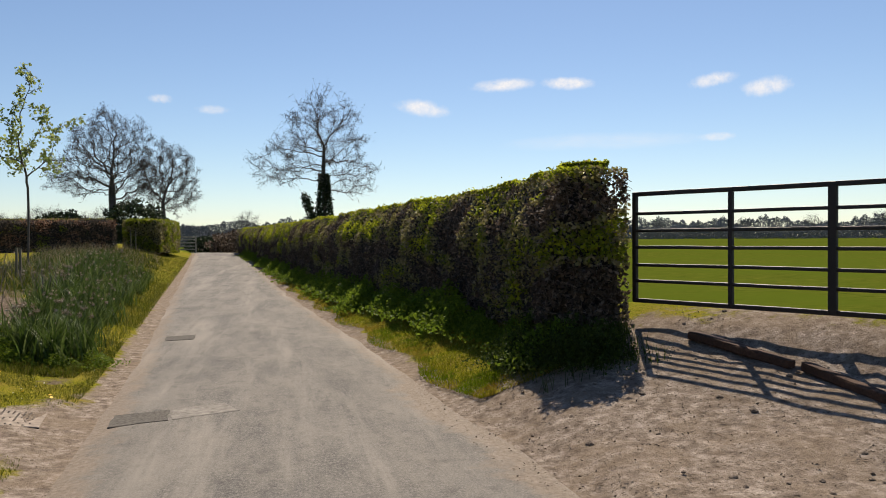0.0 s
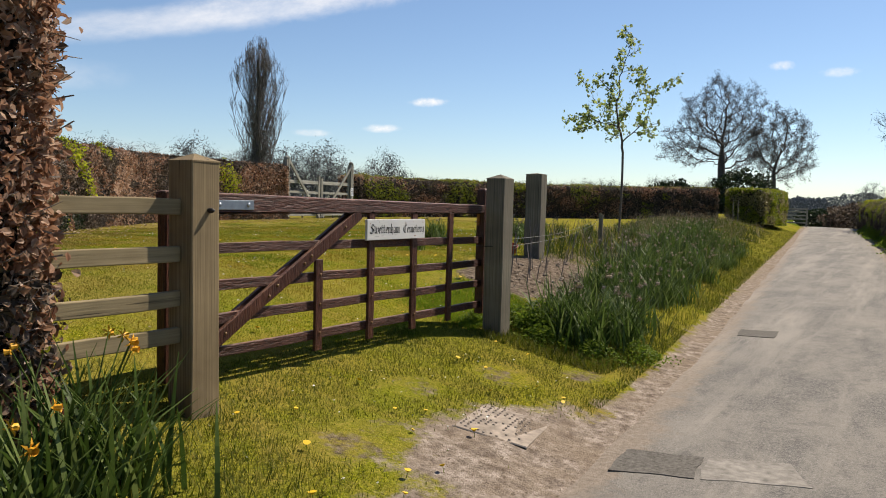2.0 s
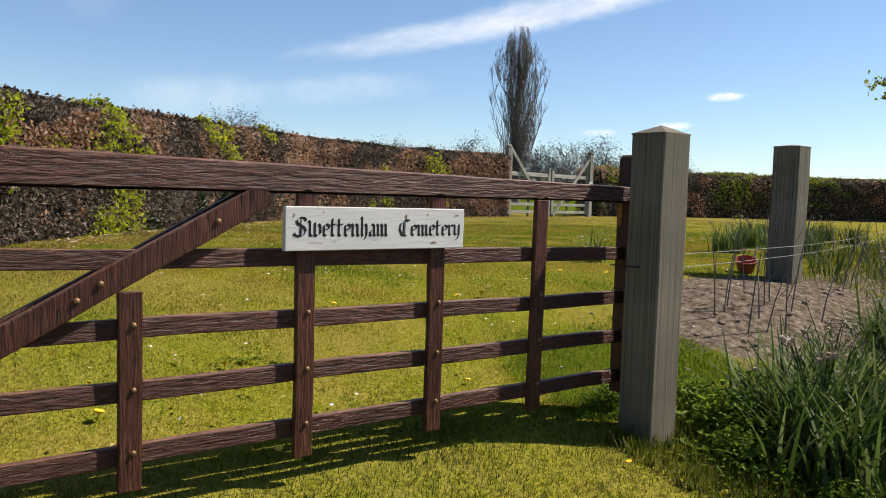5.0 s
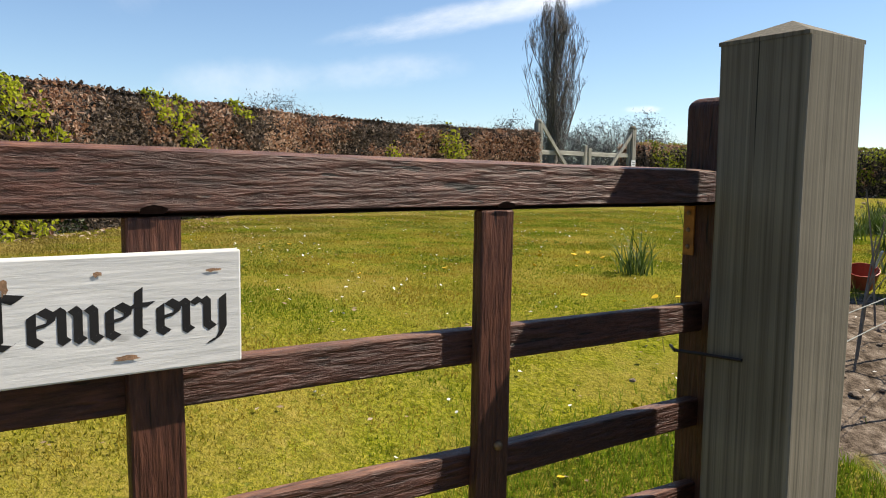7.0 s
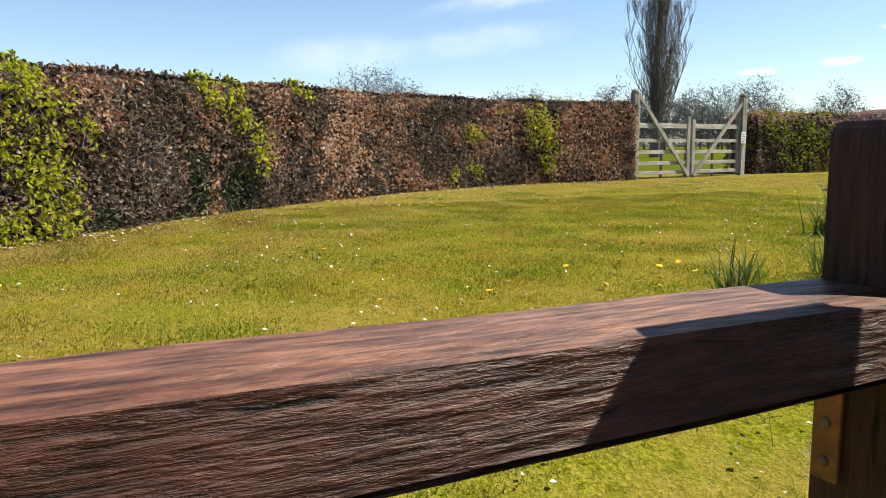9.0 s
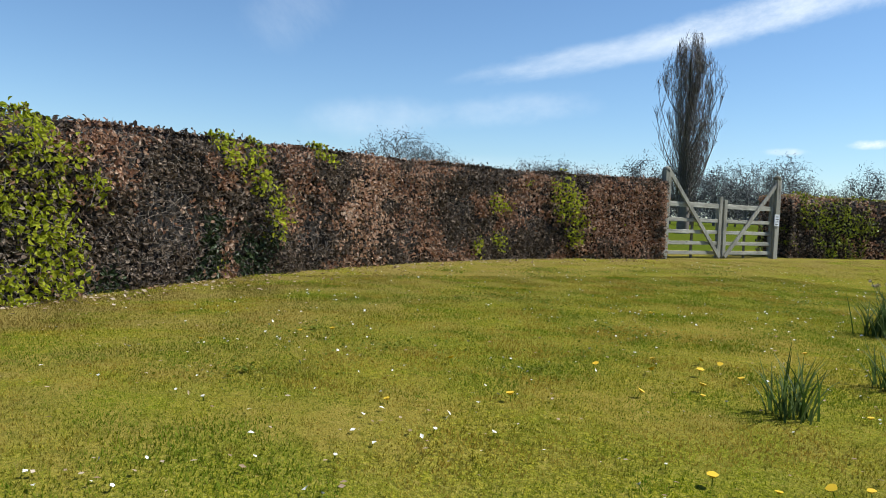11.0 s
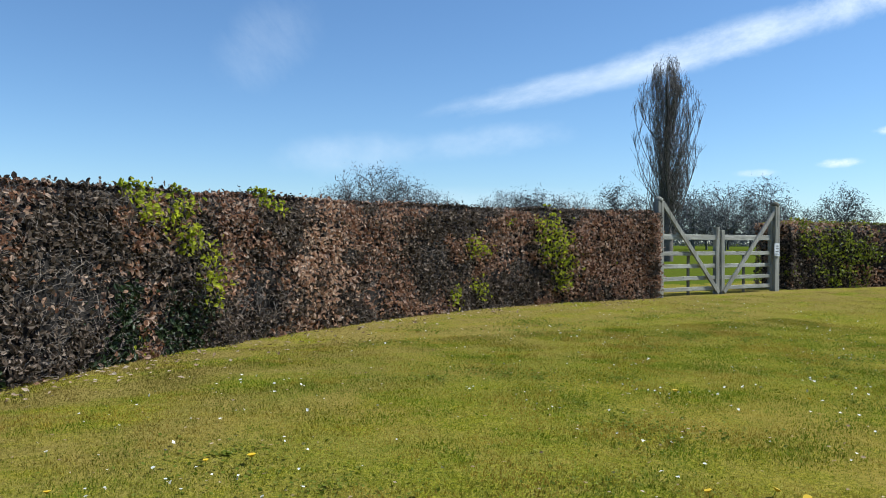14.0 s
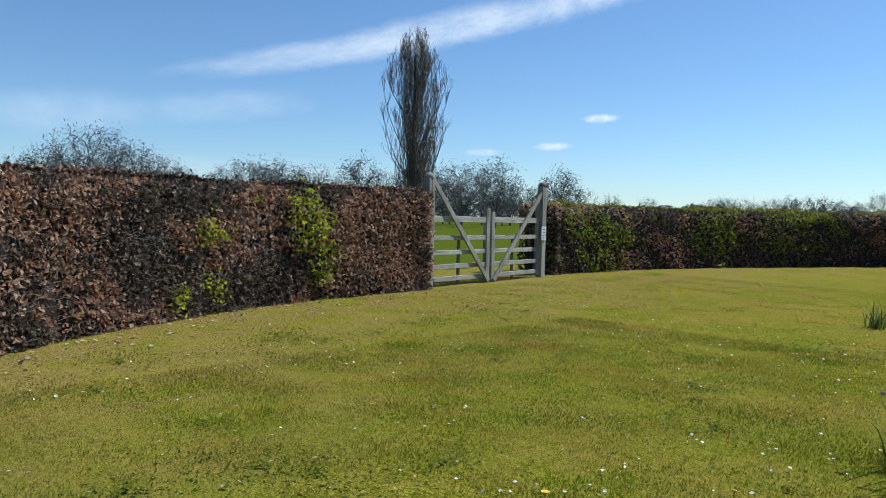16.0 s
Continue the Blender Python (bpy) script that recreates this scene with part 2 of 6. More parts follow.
def grass_material():
    """Mown grass: blade by blade variation, straw-coloured thin patches and lusher green ones."""
    m = Mat("lawn_blade", 0.7, spec=0.08)
    c = m.ramp(m.island(), (0.0, (0.11, 0.14, 0.005)), (0.35, (0.225, 0.245, 0.009)), (0.7, (0.36, 0.33, 0.018)), (1.0, (0.54, 0.46, 0.10)))
    c = m.mix(m.ramp(m.noise(0.9, 5, 0.7), (0.45, (0, 0, 0)), (0.55, (0.85, 0.85, 0.85))), c, (0.40, 0.275, 0.04))
    c = m.mix(m.ramp(m.noise(1.7, 5, 0.7, m.stretch((1, 1, 1.01))), (0.47, (0, 0, 0)), (0.57, (0.85, 0.85, 0.85))), c, (0.125, 0.215, 0.005))
    c = m.mix(m.ramp(m.noise(13.0, 5, 0.75), (0.52, (0, 0, 0)), (0.64, (0.6, 0.6, 0.6))), c, (0.09, 0.11, 0.005))
    scar = m.math("MULTIPLY", m.attr("straw"), m.ramp(m.noise(1.0, 7, 0.72, m.stretch((1.5, 0.75, 1))), (0.40, (0, 0, 0)), (0.54, (0.85, 0.85, 0.85))))
    c = m.mix(scar, c, m.ramp(m.island(), (0.0, (0.13, 0.095, 0.018)), (1.0, (0.34, 0.255, 0.07))))
    m.colour(c)
    m.thin(0.4, c)
    return m.m


M_GRASS = grass_material()


def ground_material():
    m = Mat("ground_turf_and_sand", 1.0, spec=0.0)
    fine, mid, big = m.noise(55, 4, 0.7), m.noise(5.0, 5, 0.65), m.noise(0.55, 4, 0.6)
    turf = m.ramp(fine, (0.36, (0.050, 0.054, 0.004)), (0.5, (0.20, 0.20, 0.010)), (0.64, (0.42, 0.365, 0.04)))
    turf = m.mix(m.ramp(mid, (0.42, (0, 0, 0)), (0.72, (0.6, 0.6, 0.6))), turf, (0.31, 0.245, 0.055))
    turf = m.mix(m.ramp(big, (0.40, (0, 0, 0)), (0.66, (0.55, 0.55, 0.55))), turf, (0.145, 0.19, 0.010))
    turf = m.mix(m.ramp(m.noise(0.8, 6, 0.7, m.stretch((1.0, 1.3, 1))), (0.48, (0, 0, 0)), (0.62, (0.6, 0.6, 0.6))), turf, (0.33, 0.235, 0.055))
    turf = m.mix(m.ramp(m.noise(130, 3, 0.8), (0.50, (0, 0, 0)), (0.62, (0.55, 0.55, 0.55))), turf, (0.055, 0.065, 0.004))
    turf = m.mix(m.ramp(m.noise(90, 3, 0.8, m.stretch((1, 1.4, 1))), (0.56, (0, 0, 0)), (0.66, (0.6, 0.6, 0.6))), turf, (0.42, 0.38, 0.12))
    turf = m.mix(m.ramp(m.noise(17, 5, 0.75), (0.53, (0, 0, 0)), (0.63, (0.65, 0.65, 0.65))), turf, (0.075, 0.095, 0.004))
    turf = m.mix(m.ramp(m.noise(11, 6, 0.8, m.stretch((1, 1.2, 1))), (0.55, (0, 0, 0)), (0.66, (0.6, 0.6, 0.6))), turf, (0.36, 0.28, 0.07))
    scar = m.math("MULTIPLY", m.attr("straw"), m.ramp(m.noise(1.0, 7, 0.72, m.stretch((1.5, 0.75, 1))), (0.40, (0, 0, 0)), (0.54, (0.9, 0.9, 0.9))))
    turf = m.mix(scar, turf, m.ramp(m.noise(40, 4, 0.7), (0.35, (0.12, 0.09, 0.02)), (0.65, (0.36, 0.28, 0.09))))
    sand = m.ramp(m.noise(9, 6, 0.7), (0.30, (0.112, 0.087, 0.068)), (0.5, (0.278, 0.225, 0.182)), (0.66, (0.47, 0.40, 0.34)))
    sand = m.mix(m.ramp(m.noise(34, 4, 0.7), (0.55, (0, 0, 0)), (0.64, (0.85, 0.85, 0.85))), sand, (0.105, 0.08, 0.055))
    sand = m.mix(m.ramp(m.noise(1.6, 5, 0.7), (0.46, (0, 0, 0)), (0.62, (0.6, 0.6, 0.6))), sand, (0.26, 0.20, 0.145))
    soil = m.ramp(m.noise(16, 6, 0.75), (0.36, (0.045, 0.034, 0.025)), (0.52, (0.17, 0.132, 0.10)), (0.68, (0.33, 0.27, 0.215)))
    jag = m.noise(3.2, 7, 0.75)
    edge = m.math("ADD", m.attr("sand"), m.math("MULTIPLY", m.math("SUBTRACT", jag, 0.5), 1.3))
    edge2 = m.math("ADD", m.attr("soil"), m.math("MULTIPLY", m.math("SUBTRACT", jag, 0.5), 1.3))
    c = m.mix(m.ramp(edge2, (0.42, (0, 0, 0)), (0.58, (1, 1, 1))), turf, soil)
    c = m.mix(m.ramp(edge, (0.42, (0, 0, 0)), (0.58, (1, 1, 1))), c, sand)
    m.colour(c)
    m.bump(m.mix(0.5, fine, m.noise(14, 5, 0.7)), 0.9, 0.03)
    return m.m


def road_material():
    m = Mat("worn_tarmac", 0.88, spec=0.25)
    grit, blot = m.noise(60, 5, 0.85), m.noise(1.3, 8, 0.75, m.stretch((1, 0.35, 1)))
    c = m.ramp(grit, (0.34, (0.06, 0.058, 0.055)), (0.5, (0.185, 0.178, 0.168)), (0.66, (0.42, 0.40, 0.375)))
    c = m.mix(m.ramp(blot, (0.40, (0, 0, 0)), (0.62, (0.75, 0.75, 0.75))), c, (0.36, 0.335, 0.30))
    c = m.mix(m.ramp(m.noise(6, 5, 0.7), (0.54, (0, 0, 0)), (0.70, (0.6, 0.6, 0.6))), c, (0.12, 0.115, 0.11))
    c = m.mix(m.ramp(m.noise(21, 4, 0.75), (0.62, (0, 0, 0)), (0.70, (0.7, 0.7, 0.7))), c, (0.42, 0.40, 0.37))
    jag = m.noise(2.6, 7, 0.75)
    e = m.math("ADD", m.attr("edge"), m.math("MULTIPLY", m.math("SUBTRACT", jag, 0.5), 1.5))
    sand = m.ramp(m.noise(24, 5, 0.7), (0.3, (0.23, 0.185, 0.145)), (0.7, (0.44, 0.375, 0.31)))
    c = m.mix(m.ramp(e, (0.45, (0, 0, 0)), (0.75, (1, 1, 1))), c, sand)
    c = m.mix(m.ramp(m.noise(110, 3, 0.8), (0.56, (0, 0, 0)), (0.68, (0.75, 0.75, 0.75))), c, (0.055, 0.052, 0.048))
    c = m.mix(m.ramp(m.noise(1.1, 6, 0.7, m.stretch((1.6, 0.12, 1))), (0.50, (0, 0, 0)), (0.62, (0.45, 0.45, 0.45))), c, (0.46, 0.43, 0.385))
    c = m.mix(1.0, c, (0.77, 0.745, 0.715), "MULTIPLY")
    m.colour(c)
    m.bump(grit, 0.6, 0.008)
    return m.m


M_GROUND, M_ROAD = ground_material(), road_material()
M_FIELD = Mat("far_pasture", 1.0, spec=0.0)
M_FIELD.colour(M_FIELD.mix(M_FIELD.ramp(M_FIELD.noise(0.35, 6, 0.7), (0.4, (0, 0, 0)), (0.6, (1, 1, 1))), M_FIELD.ramp(M_FIELD.noise(6, 5, 0.7), (0.3, (0.045, 0.070, 0.007)), (0.7, (0.14, 0.150, 0.022))), (0.085, 0.115, 0.013)))
M_FIELD = M_FIELD.m


# ---- mesh helpers ----
def quick_mesh(name, verts, faces, material, smooth=False):
    """A mesh from arrays; all faces have the same number of corners."""
    verts, faces = np.asarray(verts, np.float32), np.asarray(faces, np.int32)
    me = bpy.data.meshes.new(name)
    n, k = faces.shape
    me.vertices.add(len(verts))
    me.vertices.foreach_set("co", verts.ravel())
    me.loops.add(n * k)
    me.loops.foreach_set("vertex_index", faces.ravel())
    me.polygons.add(n)
    me.polygons.foreach_set("loop_start", np.arange(n, dtype=np.int32) * k)
    me.polygons.foreach_set("use_smooth", np.full(n, smooth))
    me.update(calc_edges=True)
    me.materials.append(material)
    return me


def part(name, bm, material, parent, label=""):
    """Links a bmesh or a mesh as one object under a thing or a part."""
    if isinstance(bm, bmesh.types.BMesh):
        me = bpy.data.meshes.new(name)
        bm.to_mesh(me)
        bm.free()
        me.materials.append(material)
    else:
        me = bm
    ob = new(name, me)
    ob.parent = parent
    if label:
        tagged(ob, label)
    return ob


def thing(name, label, category, group="", kind="", at=(0, 0, 0)):
    ob = new(name)
    ob.location = at
    ob.empty_display_size = 0.1
    return tagged(ob, label, category, group, kind)


def box(x0, x1, y0, y1, z0, z1, bevel=0.006, bm=None):
    bm = bm or bmesh.new()
    r = bmesh.ops.create_cube(bm, size=1.0)
    for v in r["verts"]:
        v.co = Vector((x0 + (v.co.x + 0.5) * (x1 - x0), y0 + (v.co.y + 0.5) * (y1 - y0), z0 + (v.co.z + 0.5) * (z1 - z0)))
    if bevel:
        es = list({e for v in r["verts"] for e in v.link_edges})
        bmesh.ops.bevel(bm, geom=es, offset=bevel, segments=2, profile=0.5, affect="EDGES")
    return bm


def beam(a, b, wide, deep, bevel=0.006, side=(1, 0, 0), cuts=6, warp=0.003, seed=1):
    """A timber from a to b; deep runs along `side`, wide across it. Slightly warped."""
    a, b = Vector(a), Vector(b)
    along = (b - a).normalized()
    s = Vector(side)
    s = (s - along * s.dot(along)).normalized()
    u = along.cross(s)
    bm = box(0, (b - a).length, -deep / 2, deep / 2, -wide / 2, wide / 2, bevel)
    long_edges = [e for e in bm.edges if abs(e.verts[0].co.x - e.verts[1].co.x) > 0.5 * (b - a).length]
    bmesh.ops.subdivide_edges(bm, edges=long_edges, cuts=cuts, use_grid_fill=True)
    for v in bm.verts:
        p = v.co.copy()
        w = noise.noise(Vector((p.x * 1.7, seed * 9.1, 0.0))) * warp * 2
        w2 = noise.noise(Vector((p.x * 6.0, p.y * 40, p.z * 40 + seed))) * warp
        v.co = a + along * p.x + s * (p.y + w * 0.5 + w2 * 0.5) + u * (p.z + w + w2 * 0.4)
    bmesh.ops.recalc_face_normals(bm, faces=bm.faces)
    return bm


def knob(p, axis, radius, length):
    bm = bmesh.new()
    q = Vector((0, 0, 1)).rotation_difference(Vector(axis)).to_matrix().to_4x4()
    bmesh.ops.create_uvsphere(bm, u_segments=10, v_segments=6, radius=radius, matrix=Matrix.Translation(p) @ q @ Matrix.Diagonal((1, 1, length / radius, 1)))
    for f in bm.faces:
        f.smooth = True
    return bm


def tubes(segs, sides=4):
    """Tapered tubes from rows of p0, p1, r0, r1."""
    s = np.asarray(segs, np.float64)
    p0, p1, r0, r1 = s[:, :3], s[:, 3:6], s[:, 6], s[:, 7]
    d = p1 - p0
    d /= np.maximum(np.linalg.norm(d, axis=1, keepdims=True), 1e-9)
    ref = np.where(np.abs(d[:, 2:3]) > 0.9, np.array([[1.0, 0, 0]]), np.array([[0, 0, 1.0]]))
    u = np.cross(d, ref)
    u /= np.linalg.norm(u, axis=1, keepdims=True)
    w = np.cross(d, u)
    n = len(s)
    verts = np.empty((n, 2 * sides, 3))
    for k in range(sides):
        a = 2 * math.pi * k / sides
        o = u * math.cos(a) + w * math.sin(a)
        verts[:, k] = p0 + o * r0[:, None]
        verts[:, sides + k] = p1 + o * r1[:, None]
    base = (np.arange(n) * 2 * sides)[:, None]
    faces = np.concatenate([base + np.array([[k, (k + 1) % sides, sides + (k + 1) % sides, sides + k]]) for k in range(sides)])
    return verts.reshape(-1, 3), faces


def leaf_axes(pts, size, r, flat, lie):
    n = len(pts)
    d = r.normal(size=(n, 3)) * np.array([[1, 1, lie]])
    d /= np.linalg.norm(d, axis=1, keepdims=True)
    nn = r.normal(size=(n, 3))
    if flat is not None:
        nn = nn * 0.7 + flat
    nn -= d * (nn * d).sum(1, keepdims=True)
    nn /= np.maximum(np.linalg.norm(nn, axis=1, keepdims=True), 1e-6)
    return d, nn, np.cross(d, nn), (size * r.uniform(0.55, 1.25, n))[:, None]


def flecks(pts, size, r, flat=None, aspect=0.6, fold=0.25, lie=1.0):
    """Small folded four-cornered scraps at the points, for foliage far off or tiny."""
    d, nn, w, s = leaf_axes(pts, size, r, flat, lie)
    v = np.empty((len(pts), 4, 3))
    v[:, 0] = pts - d * s * 0.5
    v[:, 1] = pts + w * s * 0.5 * aspect + nn * s * fold
    v[:, 2] = pts + d * s * 0.5
    v[:, 3] = pts - w * s * 0.5 * aspect + nn * s * fold
    b = (np.arange(len(pts)) * 4)[:, None]
    return v.reshape(-1, 3), np.concatenate([b + np.array([[0, 1, 2]]), b + np.array([[0, 2, 3]])])


def leaves(pts, size, r, flat=None, aspect=0.6, fold=0.16, lie=1.0):
    """Pointed oval leaves, folded on the midrib and curled, in random attitudes (leaning to `flat` normals where given)."""
    d, nn, w, s = leaf_axes(pts, size, r, flat, lie)
    curl = r.uniform(-0.1, 0.25, (len(pts), 1))
    v = np.empty((len(pts), 6, 3))
    for k, (along, across, up) in enumerate(((-0.5, 0, 0), (-0.2, 1, 0.8), (0.18, 0.8, 1.0), (0.5, 0, 0), (0.18, -0.8, 1.0), (-0.2, -1, 0.8))):
        v[:, k] = pts + d * s * along + w * s * across * 0.5 * aspect + nn * s * (up * fold - curl * along * along * 2)
    b = (np.arange(len(pts)) * 6)[:, None]
    return v.reshape(-1, 3), np.concatenate([b + np.array([[0, 1, 2, 3]]), b + np.array([[0, 3, 4, 5]])])


# ---- the lie of the land ----
def road_mid(y):
    return np.interp(y, [-60, 5, 9, 22, 42, 57, 75, 110], [0.15, 0.15, -0.1, -1.3, -2.95, -4.15, -7.5, -22])


def straw_zone(x, y):
    """Thin, straw-coloured turf lies along the foot of the beech hedge."""
    return np.clip(1.15 - np.abs((x + 15.0) - np.interp(y, [5, 7.4, 9.9, 12.8, 15.6, 19], [8, 6.0, 3.4, 1.4, 0.2, 0])) / 4.2, 0.12, 1)


def road_rise(y):
    return np.interp(y, [-60, 22, 40, 50, 58, 66, 90, 140], [0, 0, 0.22, 0.45, 0.55, 0.45, -1.5, -3])


LEFT = ([0, 1.5, 2.3, 3.0, 3.5, 4.3, 5.2, 6.2, 8, 12, 16, 60], [0, 0, 0.09, 0.20, 0.31, 0.50, 0.72, 0.86, 0.88, 0.93, 1.0, 1.05])
BANK = ([0, 1.5, 2.1, 2.7, 3.3, 3.9, 4.6, 6.2, 8, 12, 16, 60], [0, 0, 0.10, 0.30, 0.55, 0.74, 0.84, 0.87, 0.89, 0.93, 1.0, 1.05])
RIGHT = ([0, 1.5, 2.0, 2.6, 3.2, 3.9, 5, 7, 60], [0, 0, 0.08, 0.30, 0.55, 0.76, 0.84, 0.88, 0.95])


def land(x, y):
    """Height of the ground: a shallow sunken lane between higher fields."""
    x, y = np.asarray(x, float), np.asarray(y, float)
    out = 0
    for k in (-0.25, 0.0, 0.25):
        s = x + k - road_mid(y)
        far = np.clip((y - 9.4) / 2.2, 0, 1)
        left = np.interp(-s, *LEFT) * (1 - far) + np.interp(-s, *BANK) * far
        out = out + np.where(s < 0, left, np.interp(s, *RIGHT)) / 3
    near = np.clip(1 - np.abs(x - road_mid(y)) / 40, 0, 1)
    out = out + road_rise(y) * near * np.where(np.abs(x - road_mid(y)) > 5, 0.3 + 0.7 * near, 1)
    q = -0.866 * (x - 3.73) - 0.499 * (y - 7.59)            # in front of the iron gate the ground lies low
    low = np.clip((q + 0.35) / 0.7, 0, 1) * np.clip((8.6 - y) / 1.2, 0, 1) * (x > road_mid(y))
    cap = np.interp(q, [0.0, 0.35, 1.1, 2.2], [0.55, 0.46, 0.30, 0.14]) + 0.04 * np.clip(y - 5.3, -2, 2)
    return out - low * np.maximum(0, out - cap)


def spot(x, y, lift=0.0):
    return Vector((x, y, float(land(x, y)) + lift))


# ---- ground and road ----
def axis(fine0, fine1, step, reach0, reach1):
    a = list(np.arange(fine0, fine1 + 1e-6, step))
    s, p = step, fine1
    while p < reach1:
        s *= 1.22
        p += s
        a.append(p)
    s, p = step, fine0
    while p > reach0:
        s *= 1.22
        p -= s
        a.insert(0, p)
    return np.array(a)


def bump_zone(x, y, cx, cy, rx, ry, soft=0.35):
    d = np.sqrt(((x - cx) / rx) ** 2 + ((y - cy) / ry) ** 2)
    return np.clip((1 + soft - d) / (2 * soft), 0, 1)


def build_ground():
    xs, ys = axis(-19, 9, 0.22, -2600, 2600), axis(-5, 48, 0.22, -2600, 2600)
    X, Y = np.meshgrid(xs, ys)
    Z = land(X, Y)
    s = X - road_mid(Y)
    rough = np.array([noise.noise(Vector((x * 1.9, y * 1.9, 3.0))) for x, y in zip(X.ravel(), Y.ravel())]).reshape(X.shape)
    Z = Z + np.where(np.abs(s) > 1.9, rough * np.where((s > 0) & (Y < 8), 0.035, 0.012), -0.03)
    verts = np.stack([X, Y, Z], -1).reshape(-1, 3)
    h, w = X.shape
    i = (np.arange(h - 1)[:, None] * w + np.arange(w - 1)[None]).ravel()
    me = quick_mesh("ground", verts, np.stack([i, i + 1, i + w + 1, i + w], -1), M_GROUND, True)
    sand = np.clip(1.25 - np.abs(np.abs(s) - 1.55) / 0.38, 0, 0.85) * (Y < 60)
    sand = np.maximum(sand, bump_zone(X, Y, -1.95, 6.75, 0.62, 1.25, 0.5) * 0.8)
    sand = np.maximum(sand, bump_zone(X, Y, -2.0, 3.6, 0.6, 2.2, 0.5) * 0.55)
    entrance = bump_zone(X, Y, 3.0, 4.0, 2.4, 3.9, 0.25) * np.clip((s - 0.6) / 1.0, 0, 1)
    sand = np.maximum(sand, entrance)
    sand = np.maximum(sand, bump_zone(X, Y, 4.6, 6.4, 0.9, 1.6, 0.6) * 0.6)
    soil = bump_zone(X, Y, -4.1, 12.0, 0.8, 1.7, 0.35)
    soil = np.maximum(soil, bump_zone(X, Y, -4.5, 14.5, 0.6, 3.0, 0.5) * 0.6)
    for cx, cy, rx, ry in ((-2.6, 6.1, 0.35, 0.5), (-2.75, 8.1, 0.4, 0.4), (-2.3, 8.9, 0.3, 0.5), (-3.0, 7.1, 0.25, 0.4)):
        soil = np.maximum(soil, bump_zone(X, Y, cx, cy, rx, ry, 0.6) * 0.5)          # thin worn turf
    straw = straw_zone(X, Y)
    for name, value in (("sand", sand), ("soil", soil), ("straw", straw)):
        me.attributes.new(name, "FLOAT", "POINT").data.foreach_set("value", value.astype(np.float32).ravel())
    me.materials.append(M_FIELD)
    cx, cy = (X[:-1, :-1] + X[1:, 1:]) / 2, (Y[:-1, :-1] + Y[1:, 1:]) / 2
    wander = np.interp(rough[:-1, :-1], [-1, 1], [-0.7, 0.7]) + 0.35 * np.sin(cy * 0.9)
    beyond = 0.866 * (cx - 3.73) + 0.499 * (cy - 7.59)          # past the iron gate
    far = (((beyond > 0.9 + wander * 0.5) & (cx > 3.6)) | (cx < -18.5 + wander) | (cy > 60)).astype(np.int32)
    me.polygons.foreach_set("material_index", far.ravel())
    tagged(new("ground", me), "mown turf, sandy soil and pasture rising from a sunken lane", "ground", kind="structure")


def build_road():
    ys = np.concatenate([np.arange(-30, 60, 0.35), np.arange(60, 112, 2.0)])
    across = np.linspace(-1, 1, 13)
    rows, edge = [], []
    for y in ys:
        c = float(road_mid(y))
        wl = 1.62 + 0.10 * noise.noise(Vector((y * 0.9, 1.0, 0)))
        wr = 1.60 + 0.12 * noise.noise(Vector((y * 0.8, 5.0, 0))) + 0.35 * max(0, 1 - abs(y - 3) / 4)
        for a in across:
            x = c + a * (wr if a > 0 else wl)
            rows.append((x, y, float(road_rise(y)) + 0.028 * (1 - a * a) - (0.02 if abs(a) > 0.99 else 0)))
            edge.append(max(0.0, (abs(a) - 0.62) / 0.38) + (0.35 * max(0, a) if y < 8 else 0))
    h, w = len(ys), len(across)
    i = (np.arange(h - 1)[:, None] * w + np.arange(w - 1)[None]).ravel()
    me = quick_mesh("road", rows, np.stack([i, i + 1, i + w + 1, i + w], -1), M_ROAD, True)
    me.attributes.new("edge", "FLOAT", "POINT").data.foreach_set("value", np.array(edge, np.float32))
    tagged(new("road", me), "narrow worn grey tarmac lane with sandy edges", "road", kind="structure")


build_ground()
build_road()


# ---- hedges ----
def resample(path, step):
    p = np.array(path, float)
    d = np.concatenate([[0], np.cumsum(np.linalg.norm(np.diff(p[:, :2], axis=0), axis=1))])
    t = np.arange(0, d[-1] + 1e-6, step)
    q = np.stack([np.interp(t, d, p[:, k]) for k in range(p.shape[1])], -1)
    k = 9 if step < 0.2 else 5
    pad = np.concatenate([np.repeat(q[:1], k, 0), q, np.repeat(q[-1:], k, 0)])
    return np.stack([np.convolve(pad[:, j], np.ones(2 * k + 1) / (2 * k + 1), "valid") for j in range(q.shape[1])], -1)


